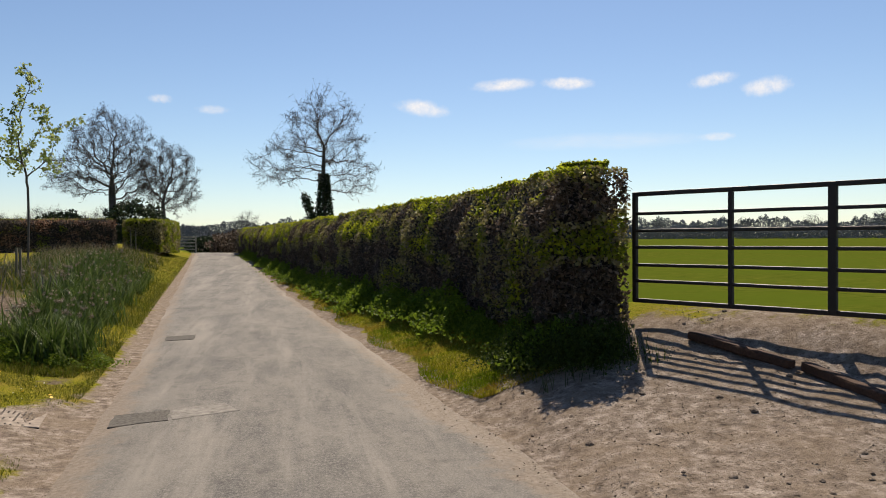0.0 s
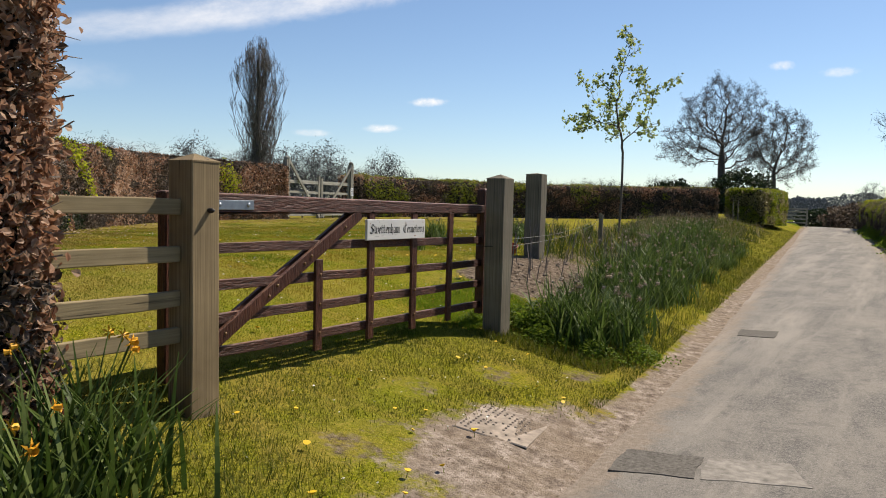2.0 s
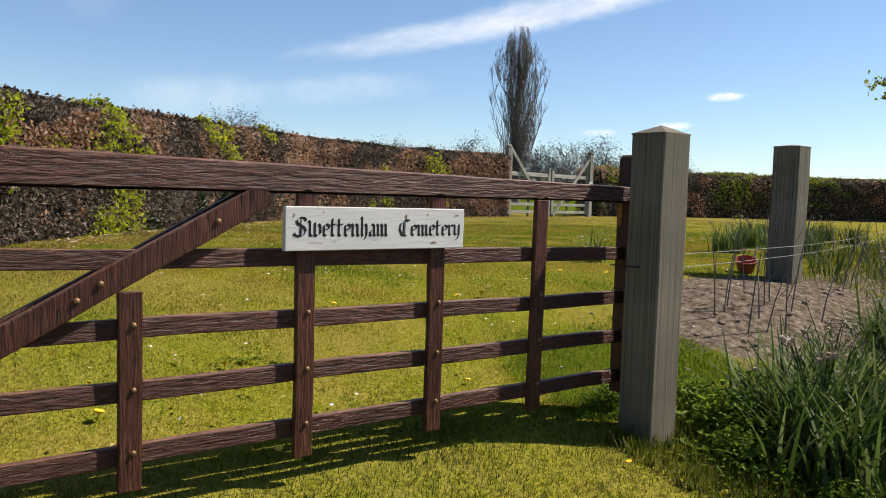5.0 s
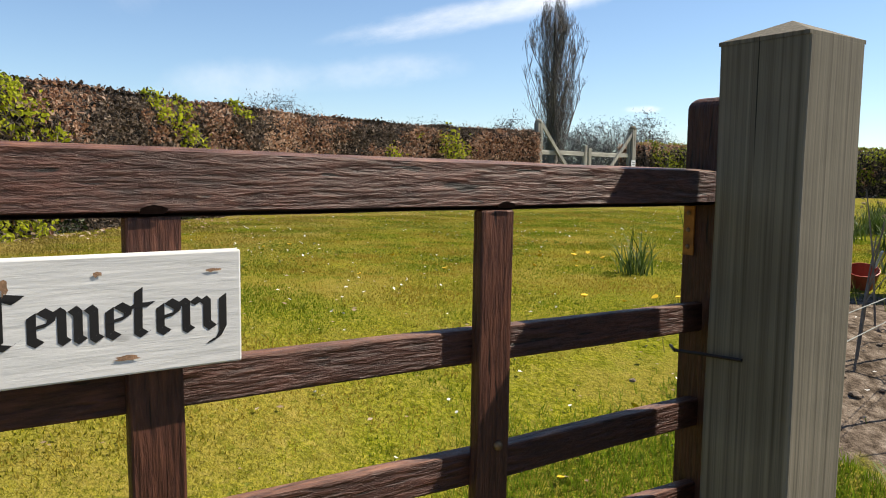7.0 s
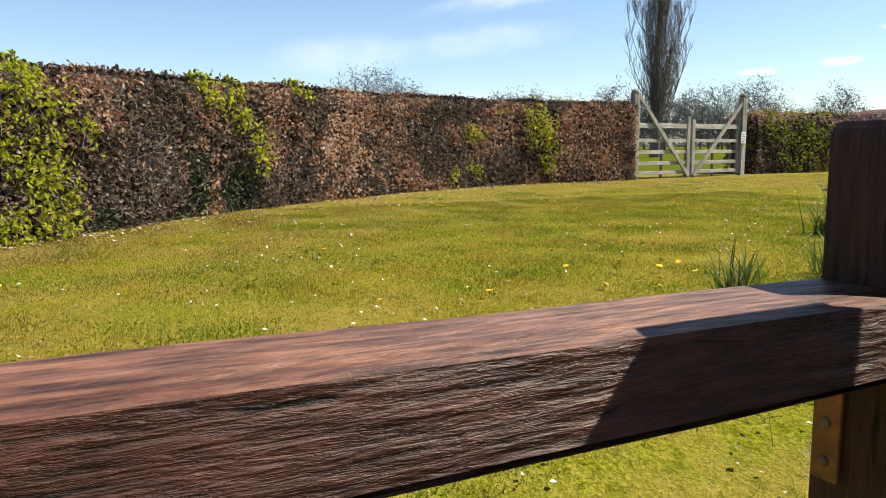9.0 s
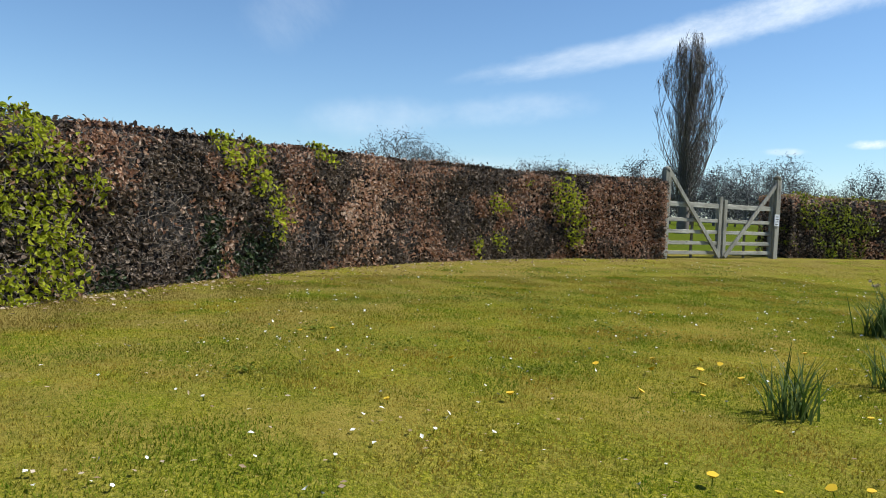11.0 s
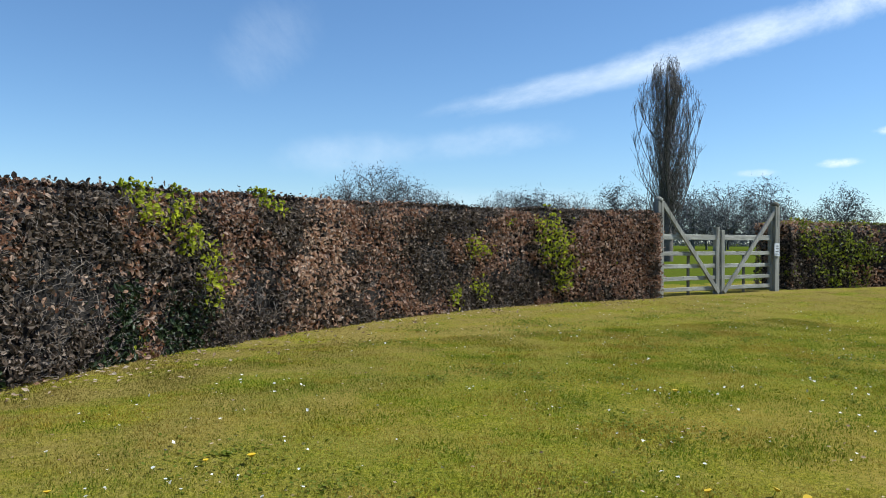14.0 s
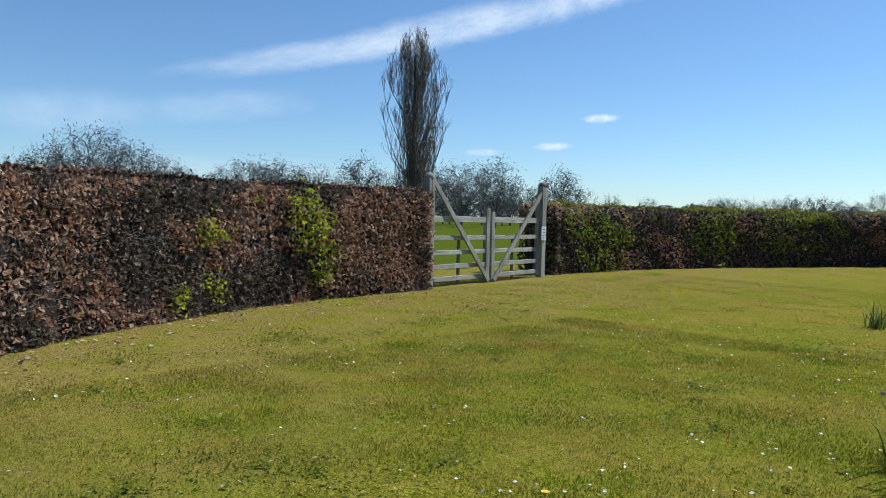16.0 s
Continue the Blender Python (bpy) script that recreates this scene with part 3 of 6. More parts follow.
def hedge(name, label, path, wide, mixes, per_m2, leaf_size, seed, faces="both", top_mix=None, ragged=0.05, twig_rate=160, spots=(), lift=-0.08, thick=0.0048, crest_light=0.0, shoulder=(0.9, 0.16)):
    """A clipped hedge along rows of x, y, top height. mixes: (material, share, patchiness). spots: (x, y, z, radius, material)."""
    r = np.random.default_rng(seed)
    root = thing(name, label, "hedge")
    line = resample(path, 0.12)
    n = len(line)
    tan = np.gradient(line[:, :2], axis=0)
    tan /= np.linalg.norm(tan, axis=1, keepdims=True)
    nor = np.stack([tan[:, 1], -tan[:, 0]], -1)
    base = land(line[:, 0], line[:, 1]) + lift
    tall = line[:, 2] - base
    half = (line[:, 3] if line.shape[1] > 3 else np.full(n, wide)) / 2
    prof = [(-0.96, 0.0), (-1, 0.3), (-1, 0.7), (-0.95, 0.92), (-0.75, 1.0), (0, 1.015), (0.75, 1.0), (0.95, 0.92), (1, 0.7), (1, 0.3), (0.96, 0.0)]
    m = len(prof)
    V = np.empty((n, m, 3))
    for j, (o, f) in enumerate(prof):
        inset = 0.78 * (1 - shoulder[1] * 0.8 * max(0, (f - shoulder[0]) / (1 - shoulder[0])) ** 2)
        V[:, j, 0] = line[:, 0] + nor[:, 0] * o * half * inset
        V[:, j, 1] = line[:, 1] + nor[:, 1] * o * half * inset
        V[:, j, 2] = base + tall * f * (0.97 if f > 0.5 else 1)
    for e, sg in ((0, 1), (n - 1, -1)):
        V[e, :, :2] += tan[e] * sg * min(0.1, ragged)
    V += r.normal(size=V.shape) * 0.025
    i = (np.arange(n - 1)[:, None] * m + np.arange(m - 1)[None]).ravel()
    F = np.stack([i, i + m, i + m + 1, i + 1], -1)
    caps = [[e * m + j, e * m + j + 1, e * m + m - 2 - j, e * m + m - 1 - j] for e in (0, n - 1) for j in range(m // 2)]
    # This dark shell stands in for the shade among the inner twigs.
    part("shaded_heart", quick_mesh("shaded_heart", V.reshape(-1, 3), np.concatenate([F, np.array(caps)]), M_SHADE_CORE), None, root, "near-black inner shell painted as the shade inside the hedge")
    length = np.linalg.norm(np.diff(line[:, :2], axis=0), axis=1).sum()
    mean_tall = float(tall.mean())
    pts, flats = [], []
    sides = {"both": (-1, 1), "right": (1,), "left": (-1,)}[faces]
    for sd in sides:
        k = int(per_m2 * length * mean_tall)
        t, f = r.uniform(0, n - 1.001, k), r.uniform(0.0, 1.0, k)
        a = t.astype(int)
        lump = np.array([noise.noise(Vector((line[q, 0] * 1.6 + sd * 7, line[q, 1] * 1.6, g * 2.2))) for q, g in zip(a, f)])
        off = sd * (half[a] + lump * ragged * 1.6 - np.abs(r.normal(size=k)) * 0.05 + 0.02)
        off *= 1 - shoulder[1] * np.clip((f - shoulder[0]) / (1 - shoulder[0]), 0, 1) ** 2
        fr = (t - a)[:, None]
        p = line[a] * (1 - fr) + line[a + 1] * fr
        pts.append(np.stack([p[:, 0] + nor[a, 0] * off, p[:, 1] + nor[a, 1] * off, base[a] + tall[a] * f], -1))
        flats.append(np.stack([nor[a, 0] * sd, nor[a, 1] * sd, 0 * f + 0.25], -1))
    k = int(per_m2 * length * wide)
    t = r.uniform(0, n - 1.001, k)
    a = t.astype(int)
    off = r.uniform(-0.97, 0.97, k) * half[a] * (1 - shoulder[1] * 0.8)
    lump = np.array([noise.noise(Vector((line[q, 0] * 1.4, line[q, 1] * 1.4, 20.0 + o))) for q, o in zip(a, off)])
    pts.append(np.stack([line[a, 0] + nor[a, 0] * off, line[a, 1] + nor[a, 1] * off, base[a] + tall[a] * 1.0 + lump * ragged + r.exponential(0.012, k)], -1))
    flats.append(np.tile([[0, 0, 0.8]], (k, 1)))
    for e, sg in ((0, -1), (n - 1, 1)):
        k = int(per_m2 * 1.7 * wide * tall[e])
        off, f = r.uniform(-half[e], half[e], k), r.uniform(0, 1, k)
        out = (np.abs(r.normal(size=k)) * 0.06 + ragged * (1.2 - 1.6 * (off / half[e]) ** 2)) * sg
        pts.append(np.stack([line[e, 0] + nor[e, 0] * off + tan[e, 0] * out, line[e, 1] + nor[e, 1] * off + tan[e, 1] * out, base[e] + tall[e] * f], -1))
        flats.append(np.tile([[tan[e, 0] * sg, tan[e, 1] * sg, 0.2]], (k, 1)))
    P, N = np.concatenate(pts), np.concatenate(flats)
    top_z = np.concatenate([np.zeros(len(q)) for q in pts[:len(sides)]] + [np.ones(len(pts[len(sides)]))] + [np.zeros(len(q)) for q in pts[len(sides) + 1:]])
    patch = np.array([noise.noise(Vector((p[0] * 0.75 + seed, p[1] * 0.75, p[2] * 1.9))) + 0.6 * noise.noise(Vector((p[0] * 2.4, p[1] * 2.4 + seed, p[2] * 4.5))) for p in P])
    patch = patch + r.normal(size=len(P)) * 0.10
    if crest_light:                                     # greener on top; light above and shade below put into the leaf kinds
        patch = patch - crest_light * (P[:, 2] - land(P[:, 0], P[:, 1])) / mean_tall
    order = np.argsort(np.argsort(patch)) / len(P)
    kind = np.zeros(len(P), int)
    lo = 0.0
    for q, (_, share) in enumerate(mixes):
        kind[(order >= lo) & (order < lo + share)] = q
        lo += share
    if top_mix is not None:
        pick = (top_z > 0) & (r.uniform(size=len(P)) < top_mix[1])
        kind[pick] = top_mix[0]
    for x, y, z, rad, q in spots:
        d = np.sqrt((P[:, 0] - x) ** 2 + (P[:, 1] - y) ** 2 + ((P[:, 2] - z) * 0.8) ** 2)
        wisp = np.array([noise.noise(Vector((p[0] * 3.1, p[1] * 3.1, p[2] * 3.6 + seed))) if g < rad * 2 else 0.0 for p, g in zip(P, d)])
        d = d / rad + r.normal(size=len(P)) * 0.28 + 0.5 * patch + 1.1 * wisp
        kind[(d < 1) & (r.uniform(size=len(P)) < (0.75 if q in (0, 2) else 0.9))] = q
        if q == 0:                                # fresh shoots, pushed out of the clipped face to catch the sun
            P[d < 1] += N[d < 1] * r.uniform(0.01, 0.10, (int((d < 1).sum()), 1))
    for q, (mat, _) in enumerate(mixes):
        sel = kind == q
        if sel.any() and mat is not None:
            v, f = leaves(P[sel], leaf_size, r, N[sel] * 1.3)
            word = mat.name.split(".")[0]
            tagged(part(word, quick_mesh(word, v, f, mat), None, root, {"dry_beech_leaf": "dry coppery brown leaves", "fresh_hedge_leaf": "fresh yellow-green leaves", "pale_beech_leaf": "pale tan dead leaves"}.get(word, "")), kind="stuff")
    k = int(twig_rate * length * mean_tall)
    if k:
        pick = r.integers(0, len(P), k)
        d = r.normal(size=(k, 3)) * np.array([1, 1, 0.6]) + N[pick] * 0.35 + np.array([0, 0, 0.2])
        d /= np.linalg.norm(d, axis=1, keepdims=True)
        ln = (r.uniform(0.08, 0.26, k) * np.where(top_z[pick] > 0, 0.45, 1))[:, None]
        d2 = d + r.normal(size=(k, 3)) * 0.5
        d2 /= np.linalg.norm(d2, axis=1, keepdims=True)
        back = N[pick] / np.maximum(np.linalg.norm(N[pick], axis=1, keepdims=True), 1e-6) * 0.05
        a, b = P[pick] - d * ln * 0.5 - back, P[pick] + d * ln * 0.15 - back * 0.6
        c = b + d2 * ln * 0.4
        one = np.ones((k, 1))
        segs = np.concatenate([np.concatenate([a, b, one * thick, one * thick * 0.8], 1), np.concatenate([b, c, one * thick * 0.8, one * thick * 0.35], 1)])
        v, f = tubes(segs, 3)
        tagged(part("fine_branching", quick_mesh("fine_branching", v, f, M_TWIG), None, root, "bare grey-brown clipped twigs"), kind="stuff")
    return root


BEECH_MIX = [(M_LIT_TUFT, 0.004), (M_BEECH, 0.30), (None, 0.11), (M_DULL, 0.586), (M_DARKGREEN, 0.0), (M_BEECH_PALE, 0.0)]
# beech hedge along the far side of the lawn, up to the white gates
BEECH_PATCHES = [
    (-10.2, 8.4, 2.2, 0.26, 0), (-10.25, 8.45, 1.75, 0.36, 0), (-10.3, 8.5, 1.2, 0.31, 0), (-10.1, 8.3, 0.95, 0.26, 0), (-10.52, 8.75, 2.03, 0.14, 0), (-10.63, 8.87, 1.8, 0.17, 0),
    (-10.75, 9.0, 2.2, 0.45, 1), (-11.2, 9.5, 1.6, 0.34, 2), (-11.6, 9.9, 1.3, 0.27, 2), (-10.9, 9.1, 1.1, 0.20, 2), (-11.0, 9.3, 2.1, 0.16, 2),
    (-11.79, 10.14, 2.4, 0.15, 0), (-12.11, 10.48, 2.2, 0.17, 0), (-12.22, 10.6, 1.97, 0.14, 0), (-12.35, 10.79, 1.75, 0.22, 0), (-12.31, 10.73, 1.45, 0.12, 0),
    (-11.7, 10.0, 1.05, 0.30, 4), (-12.2, 10.6, 1.05, 0.30, 4), (-10.8, 9.0, 0.95, 0.25, 4), (-12.6, 11.2, 2.1, 0.50, 1), (-12.76, 11.4, 1.4, 0.25, 2), (-12.81, 11.5, 2.38, 0.19, 0),
    (-13.3, 12.25, 2.0, 0.50, 5), (-13.35, 12.35, 1.35, 0.44, 5), (-13.9, 13.2, 2.0, 0.60, 1), (-13.8, 13.1, 1.3, 0.18, 2), (-14.3, 14.1, 1.6, 0.27, 2),
    (-14.59, 14.88, 1.86, 0.13, 0), (-14.65, 15.05, 1.23, 0.13, 0), (-14.45, 14.5, 1.2, 0.11, 0), (-14.8, 15.8, 1.7, 0.25, 2), (-15.12, 16.6, 2.17, 0.22, 0), (-15.14, 16.9, 1.83, 0.31, 0), (-15.13, 16.8, 1.4, 0.15, 0),
    (-15.2, 17.7, 1.8, 0.60, 1), (-15.26, 18.5, 1.6, 0.90, 1), (-8.6, 6.9, 2.0, 0.34, 0), (-7.6, 6.1, 1.8, 0.42, 0), (-6.2, 5.0, 1.9, 0.34, 0)]
hedge("beech_hedge", "clipped beech hedge, dry brown leaves and green patches, beside lawn",
      [(-4.6, 3.3, 2.15), (-7.6, 5.6, 2.2), (-10.4, 8.0, 2.3), (-12.6, 10.4, 2.38), (-14.5, 13.4, 2.42), (-15.5, 16.2, 2.46), (-15.75, 19.35, 2.5)], 0.8,
      BEECH_MIX, 1900, 0.054, 11, top_mix=(3, 0.5), twig_rate=1000, faces="right", thick=0.0029, spots=BEECH_PATCHES)
# hedge that carries on from the white gates round to the lane
hedge("boundary_hedge", "clipped mixed hedge in its own shade behind the lawn",
      [(-16.5, 23.1, 2.4), (-16.4, 26, 2.4), (-15.6, 29.5, 2.4), (-13.6, 33.8, 2.42), (-11.0, 38.2, 2.5), (-8.2, 42.0, 2.6)], 0.9,
      [(M_GREEN, 0.07), (M_DULL, 0.60), (M_BEECH, 0.33)], 700, 0.066, 12, top_mix=(0, 0.35), twig_rate=60, faces="right",
      spots=[(-15.95, 24.9, 2.0, 0.45, 0), (-15.9, 25.6, 1.7, 0.4, 0), (-16.0, 24.0, 2.2, 0.3, 0), (-15.2, 29.0, 2.2, 0.7, 0), (-14.4, 31.0, 2.2, 0.6, 0), (-12.4, 35.0, 2.3, 0.6, 0)])
hedge("corner_hedge", "square-cut bright green hedge block beside the lane",
      [(-7.0, 41.9, 2.6), (-6.6, 44, 2.6), (-6.6, 47.5, 2.6)], 1.9, [(M_GREEN, 0.55), (M_LIFTED_HAWTHORN, 0.45)], 420, 0.095, 13, top_mix=(0, 0.9), twig_rate=30)
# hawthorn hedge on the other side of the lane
# Bright leaf colours above and dull ones below paint its light and shade.
hedge("lane_hedge", "clipped hawthorn hedge along lane, leaf colours lit at top, shaded below",
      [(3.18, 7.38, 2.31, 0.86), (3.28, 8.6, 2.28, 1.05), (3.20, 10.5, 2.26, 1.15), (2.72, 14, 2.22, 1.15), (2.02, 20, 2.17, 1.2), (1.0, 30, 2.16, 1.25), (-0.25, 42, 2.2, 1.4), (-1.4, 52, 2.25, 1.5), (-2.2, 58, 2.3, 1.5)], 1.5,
      [(M_LIT_TUFT, 0.12), (M_GREEN, 0.20), (M_LIFTED_HAWTHORN, 0.33), (None, 0.06), (M_DULL, 0.29)], 900, 0.056, 14, crest_light=0.8, top_mix=(0, 0.6), twig_rate=230, faces="left", ragged=0.11, shoulder=(0.58, 0.55))
# beech hedge end beside the fence
hedge("roadside_beech_hedge", "tall beech hedge end with coppery dead leaves beside the fence",
      [(-3.85, -4.0, 2.85), (-3.85, 0, 2.85), (-3.88, 4.96, 2.62)], 1.0,
      [(M_BEECH, 0.80), (M_DULL, 0.13), (M_BEECH_PALE, 0.04), (M_GREEN, 0.03)], 1300, 0.058, 15, twig_rate=350, ragged=0.12, faces="right")


# ---- the brown field gate and its posts ----
GX = -3.60


def slope(y, right, left):
    return left + (right - left) * (y - 5.72) / (9.2 - 5.72)


def field_gate():
    root = thing("field_gate", "closed five-bar timber gate with dark red-brown stain", "gate", at=(GX, 7.4, 0.4))
    inv = Matrix.Translation((-GX, -7.4, -0.4))

    def add(name, bm, mat, parent=root, label=""):
        bm.transform(inv)
        return part(name, bm, mat, parent, label)

    rail = beam((GX - 0.045, 5.45, 0.0), (GX - 0.045, 9.36, 0.0), 1.0, 0.095, 0.09, cuts=18, warp=0.0015, seed=3)
    for v in rail.verts:                      # deeper at the hinge end, rounded and worn edges
        low, top = slope(v.co.y, 1.457, 1.448), slope(v.co.y, 1.540, 1.582)
        wear = 0.002 * noise.noise(Vector((v.co.y * 7, v.co.z * 3, 4.0)))
        v.co.z = low + (v.co.z + 0.5) * (top - low) + wear - (0.008 if v.co.z > 0.44 and v.co.x > GX - 0.02 else 0)
        v.co.x += 0.5 * wear
    add("top_rail", rail, M_GATE, root, "thick weathered top rail, upper edge worn and coloured pale as sunlit")
    for k, (zl, zr) in enumerate(((1.24, 1.19), (1.01, 0.957), (0.795, 0.757), (0.585, 0.545))):
        add("rail", beam((GX - 0.042, 5.5, zl), (GX - 0.042, 9.29, zr), 0.066, 0.032, 0.004, cuts=12, warp=0.004, seed=10 + k), M_GATE)
    for k, (y, top) in enumerate(((6.79, 1.12), (7.42, 1.455), (8.035, 1.455), (8.64, 1.455))):
        u = add("upright", beam((GX - 0.013, y + 0.003, 0.455), (GX - 0.013, y + 0.003, top), 0.076, 0.026, 0.004, cuts=8, warp=0.003, seed=20 + k), M_GATE_UP)
        for z in (1.0, 0.785, 0.575):
            add("bolt", knob((GX + 0.002, y + 0.012, z + 0.01), (1, 0, 0), 0.010, 0.008), M_BRASS, u)
    for x, seed, nm in ((GX - 0.012, 31, "brace"), (GX - 0.075, 32, "brace")):
        b = add(nm, beam((x, 5.62, 0.545), (x, 7.27, 1.455), 0.088, 0.030, 0.004, cuts=10, warp=0.003, seed=seed), M_GATE_UP, root, "diagonal brace")
        if seed == 31:
            for y, z in ((5.9, 0.70), (6.28, 0.90), (6.36, 0.965), (6.63, 1.10), (6.70, 1.15), (7.08, 1.35)):
                add("bolt", knob((GX + 0.004, y, z), (1, 0, 0), 0.011, 0.009), M_BRASS, b)
    add("hinge_stile", beam((GX - 0.042, 5.5, 0.46), (GX - 0.042, 5.5, 1.58), 0.10, 0.075, 0.008, seed=41), M_GATE_UP)
    bm = box(GX - 0.09, GX, 9.285, 9.42, 0.45, 1.705, 0.0)
    crown_edges = [e for e in bm.edges if all(v.co.z > 1.6 for v in e.verts)]
    bmesh.ops.bevel(bm, geom=crown_edges, offset=0.026, segments=5, profile=0.5, affect="EDGES")
    st = add("head_stile", bm, M_GATE_UP, root, "heavy end stile with a rounded top")
    add("strike_plate", box(GX - 0.085, GX - 0.055, 9.278, 9.283, 1.335, 1.452, 0.001), M_RUST, st, "rusted orange catch plate with screws")
    for z in (1.355, 1.395, 1.435):
        add("screw", knob((GX - 0.070, 9.277, z), (0, -1, 0), 0.006, 0.003), M_BRASS, st)
    hs = add("hinge_strap", box(GX + 0.001, GX + 0.007, 5.45, 6.13, 1.475, 1.535, 0.002), M_STEEL, root, "galvanised steel hinge strap")
    for y in (5.84, 6.08):
        add("bolt", knob((GX + 0.009, y, 1.506), (1, 0, 0), 0.014, 0.008), M_STEEL, hs)
    lt = [(GX - 0.03, 9.18, 1.135, GX + 0.02, 9.13, 1.14, 0.004, 0.004), (GX + 0.02, 9.13, 1.14, GX + 0.07, 9.17, 1.135, 0.004, 0.004), (GX + 0.07, 9.17, 1.135, -3.44, 9.172, 1.14, 0.004, 0.004)]
    v, f = tubes(lt, 5)
    add("wire_latch", _bm(quick_mesh("wire_latch", v, f, M_IRON)), M_IRON, root, "bent wire latch loop")


def _bm(me):
    bm = bmesh.new()
    bm.from_mesh(me)
    return bm


def gate_post(x0, x1, y0, y1, top, mat, label, rise=0.045):
    base = float(land((x0 + x1) / 2, (y0 + y1) / 2))
    root = thing("gate_post", label, "post", "gate posts", at=((x0 + x1) / 2, (y0 + y1) / 2, base))
    bm = box(x0, x1, y0, y1, base - 0.3, top, 0.007)
    es = [e for e in bm.edges if abs(e.verts[0].co.z - e.verts[1].co.z) > 0.5]
    bmesh.ops.subdivide_edges(bm, edges=es, cuts=14, use_grid_fill=True)
    cx, cy = (x0 + x1) / 2, (y0 + y1) / 2
    for v in bm.verts:
        w = noise.noise(Vector((v.co.x * 9, v.co.y * 9, v.co.z * 1.5))) * 0.006
        v.co.x += w
        v.co.y += w * 0.7
    bm.transform(Matrix.Translation((-cx, -cy, -base)))
    part("shaft", bm, mat, root)
    cap = bmesh.new()
    rim, apex = 0.0008, cap.verts.new((cx, cy, top + rise))
    q = [cap.verts.new((x, y, top + 0.002)) for x, y in ((x0 - rim, y0 - rim), (x1 + rim, y0 - rim), (x1 + rim, y1 + rim), (x0 - rim, y1 + rim))]
    low = [cap.verts.new((v.co.x, v.co.y, top - 0.006)) for v in q]
    for k in range(4):
        cap.faces.new((q[k], q[(k + 1) % 4], apex))
        cap.faces.new((low[k], low[(k + 1) % 4], q[(k + 1) % 4], q[k]))
    cap.faces.new(low[::-1])
    bmesh.ops.recalc_face_normals(cap, faces=cap.faces)
    cap.transform(Matrix.Translation((-cx, -cy, -base)))
    part("weathered_top", cap, mat, root, "shallow pyramid top")
    return root


field_gate()
hinge_post = gate_post(-3.535, -3.335, 5.41, 5.61, 1.75, M_POST, "square timber gate post, warm brown grain, split at its foot")
c = Vector(hinge_post.location)
pin = part("hinge_pin", knob(Vector((-3.325, 5.53, 1.475)) - c, (1, 0, 0), 0.016, 0.03), M_IRON, hinge_post, "rusty bolt end")
latch_post = gate_post(-3.535, -3.335, 9.18, 9.385, 1.80, M_POST_GREY, "square silver-grey timber gate post with cracks")

# rails of the fence beside the gate
fence = thing("post_and_rail_fence", "weathered four-rail timber fence between hedge and gate post", "fence", at=(-3.44, 4.5, 0.2))
for k, z in enumerate((1.50, 1.235, 0.985, 0.785)):
    bm = beam((-3.47, 3.5, z), (-3.44, 5.405, z - 0.005), 0.088, 0.04, 0.006, seed=50 + k, warp=0.005)
    bm.transform(Matrix.Translation((3.44, -4.5, -0.2)))
    part("rail", bm, M_RAIL, fence)
bm = beam((-3.50, 3.6, 0.0), (-3.50, 3.6, 1.62), 0.12, 0.12, 0.006, seed=57)
bm.transform(Matrix.Translation((3.44, -4.5, -0.2)))
part("post", bm, M_RAIL, fence)

# sign
sign = thing("sign_board", "white-painted timber sign with black old-style lettering on the gate", "sign", at=(GX + 0.014, 7.735, 1.325))
part("board", box(-0.012, 0.012, -0.415, 0.415, -0.082, 0.082, 0.003), M_SIGN, sign)
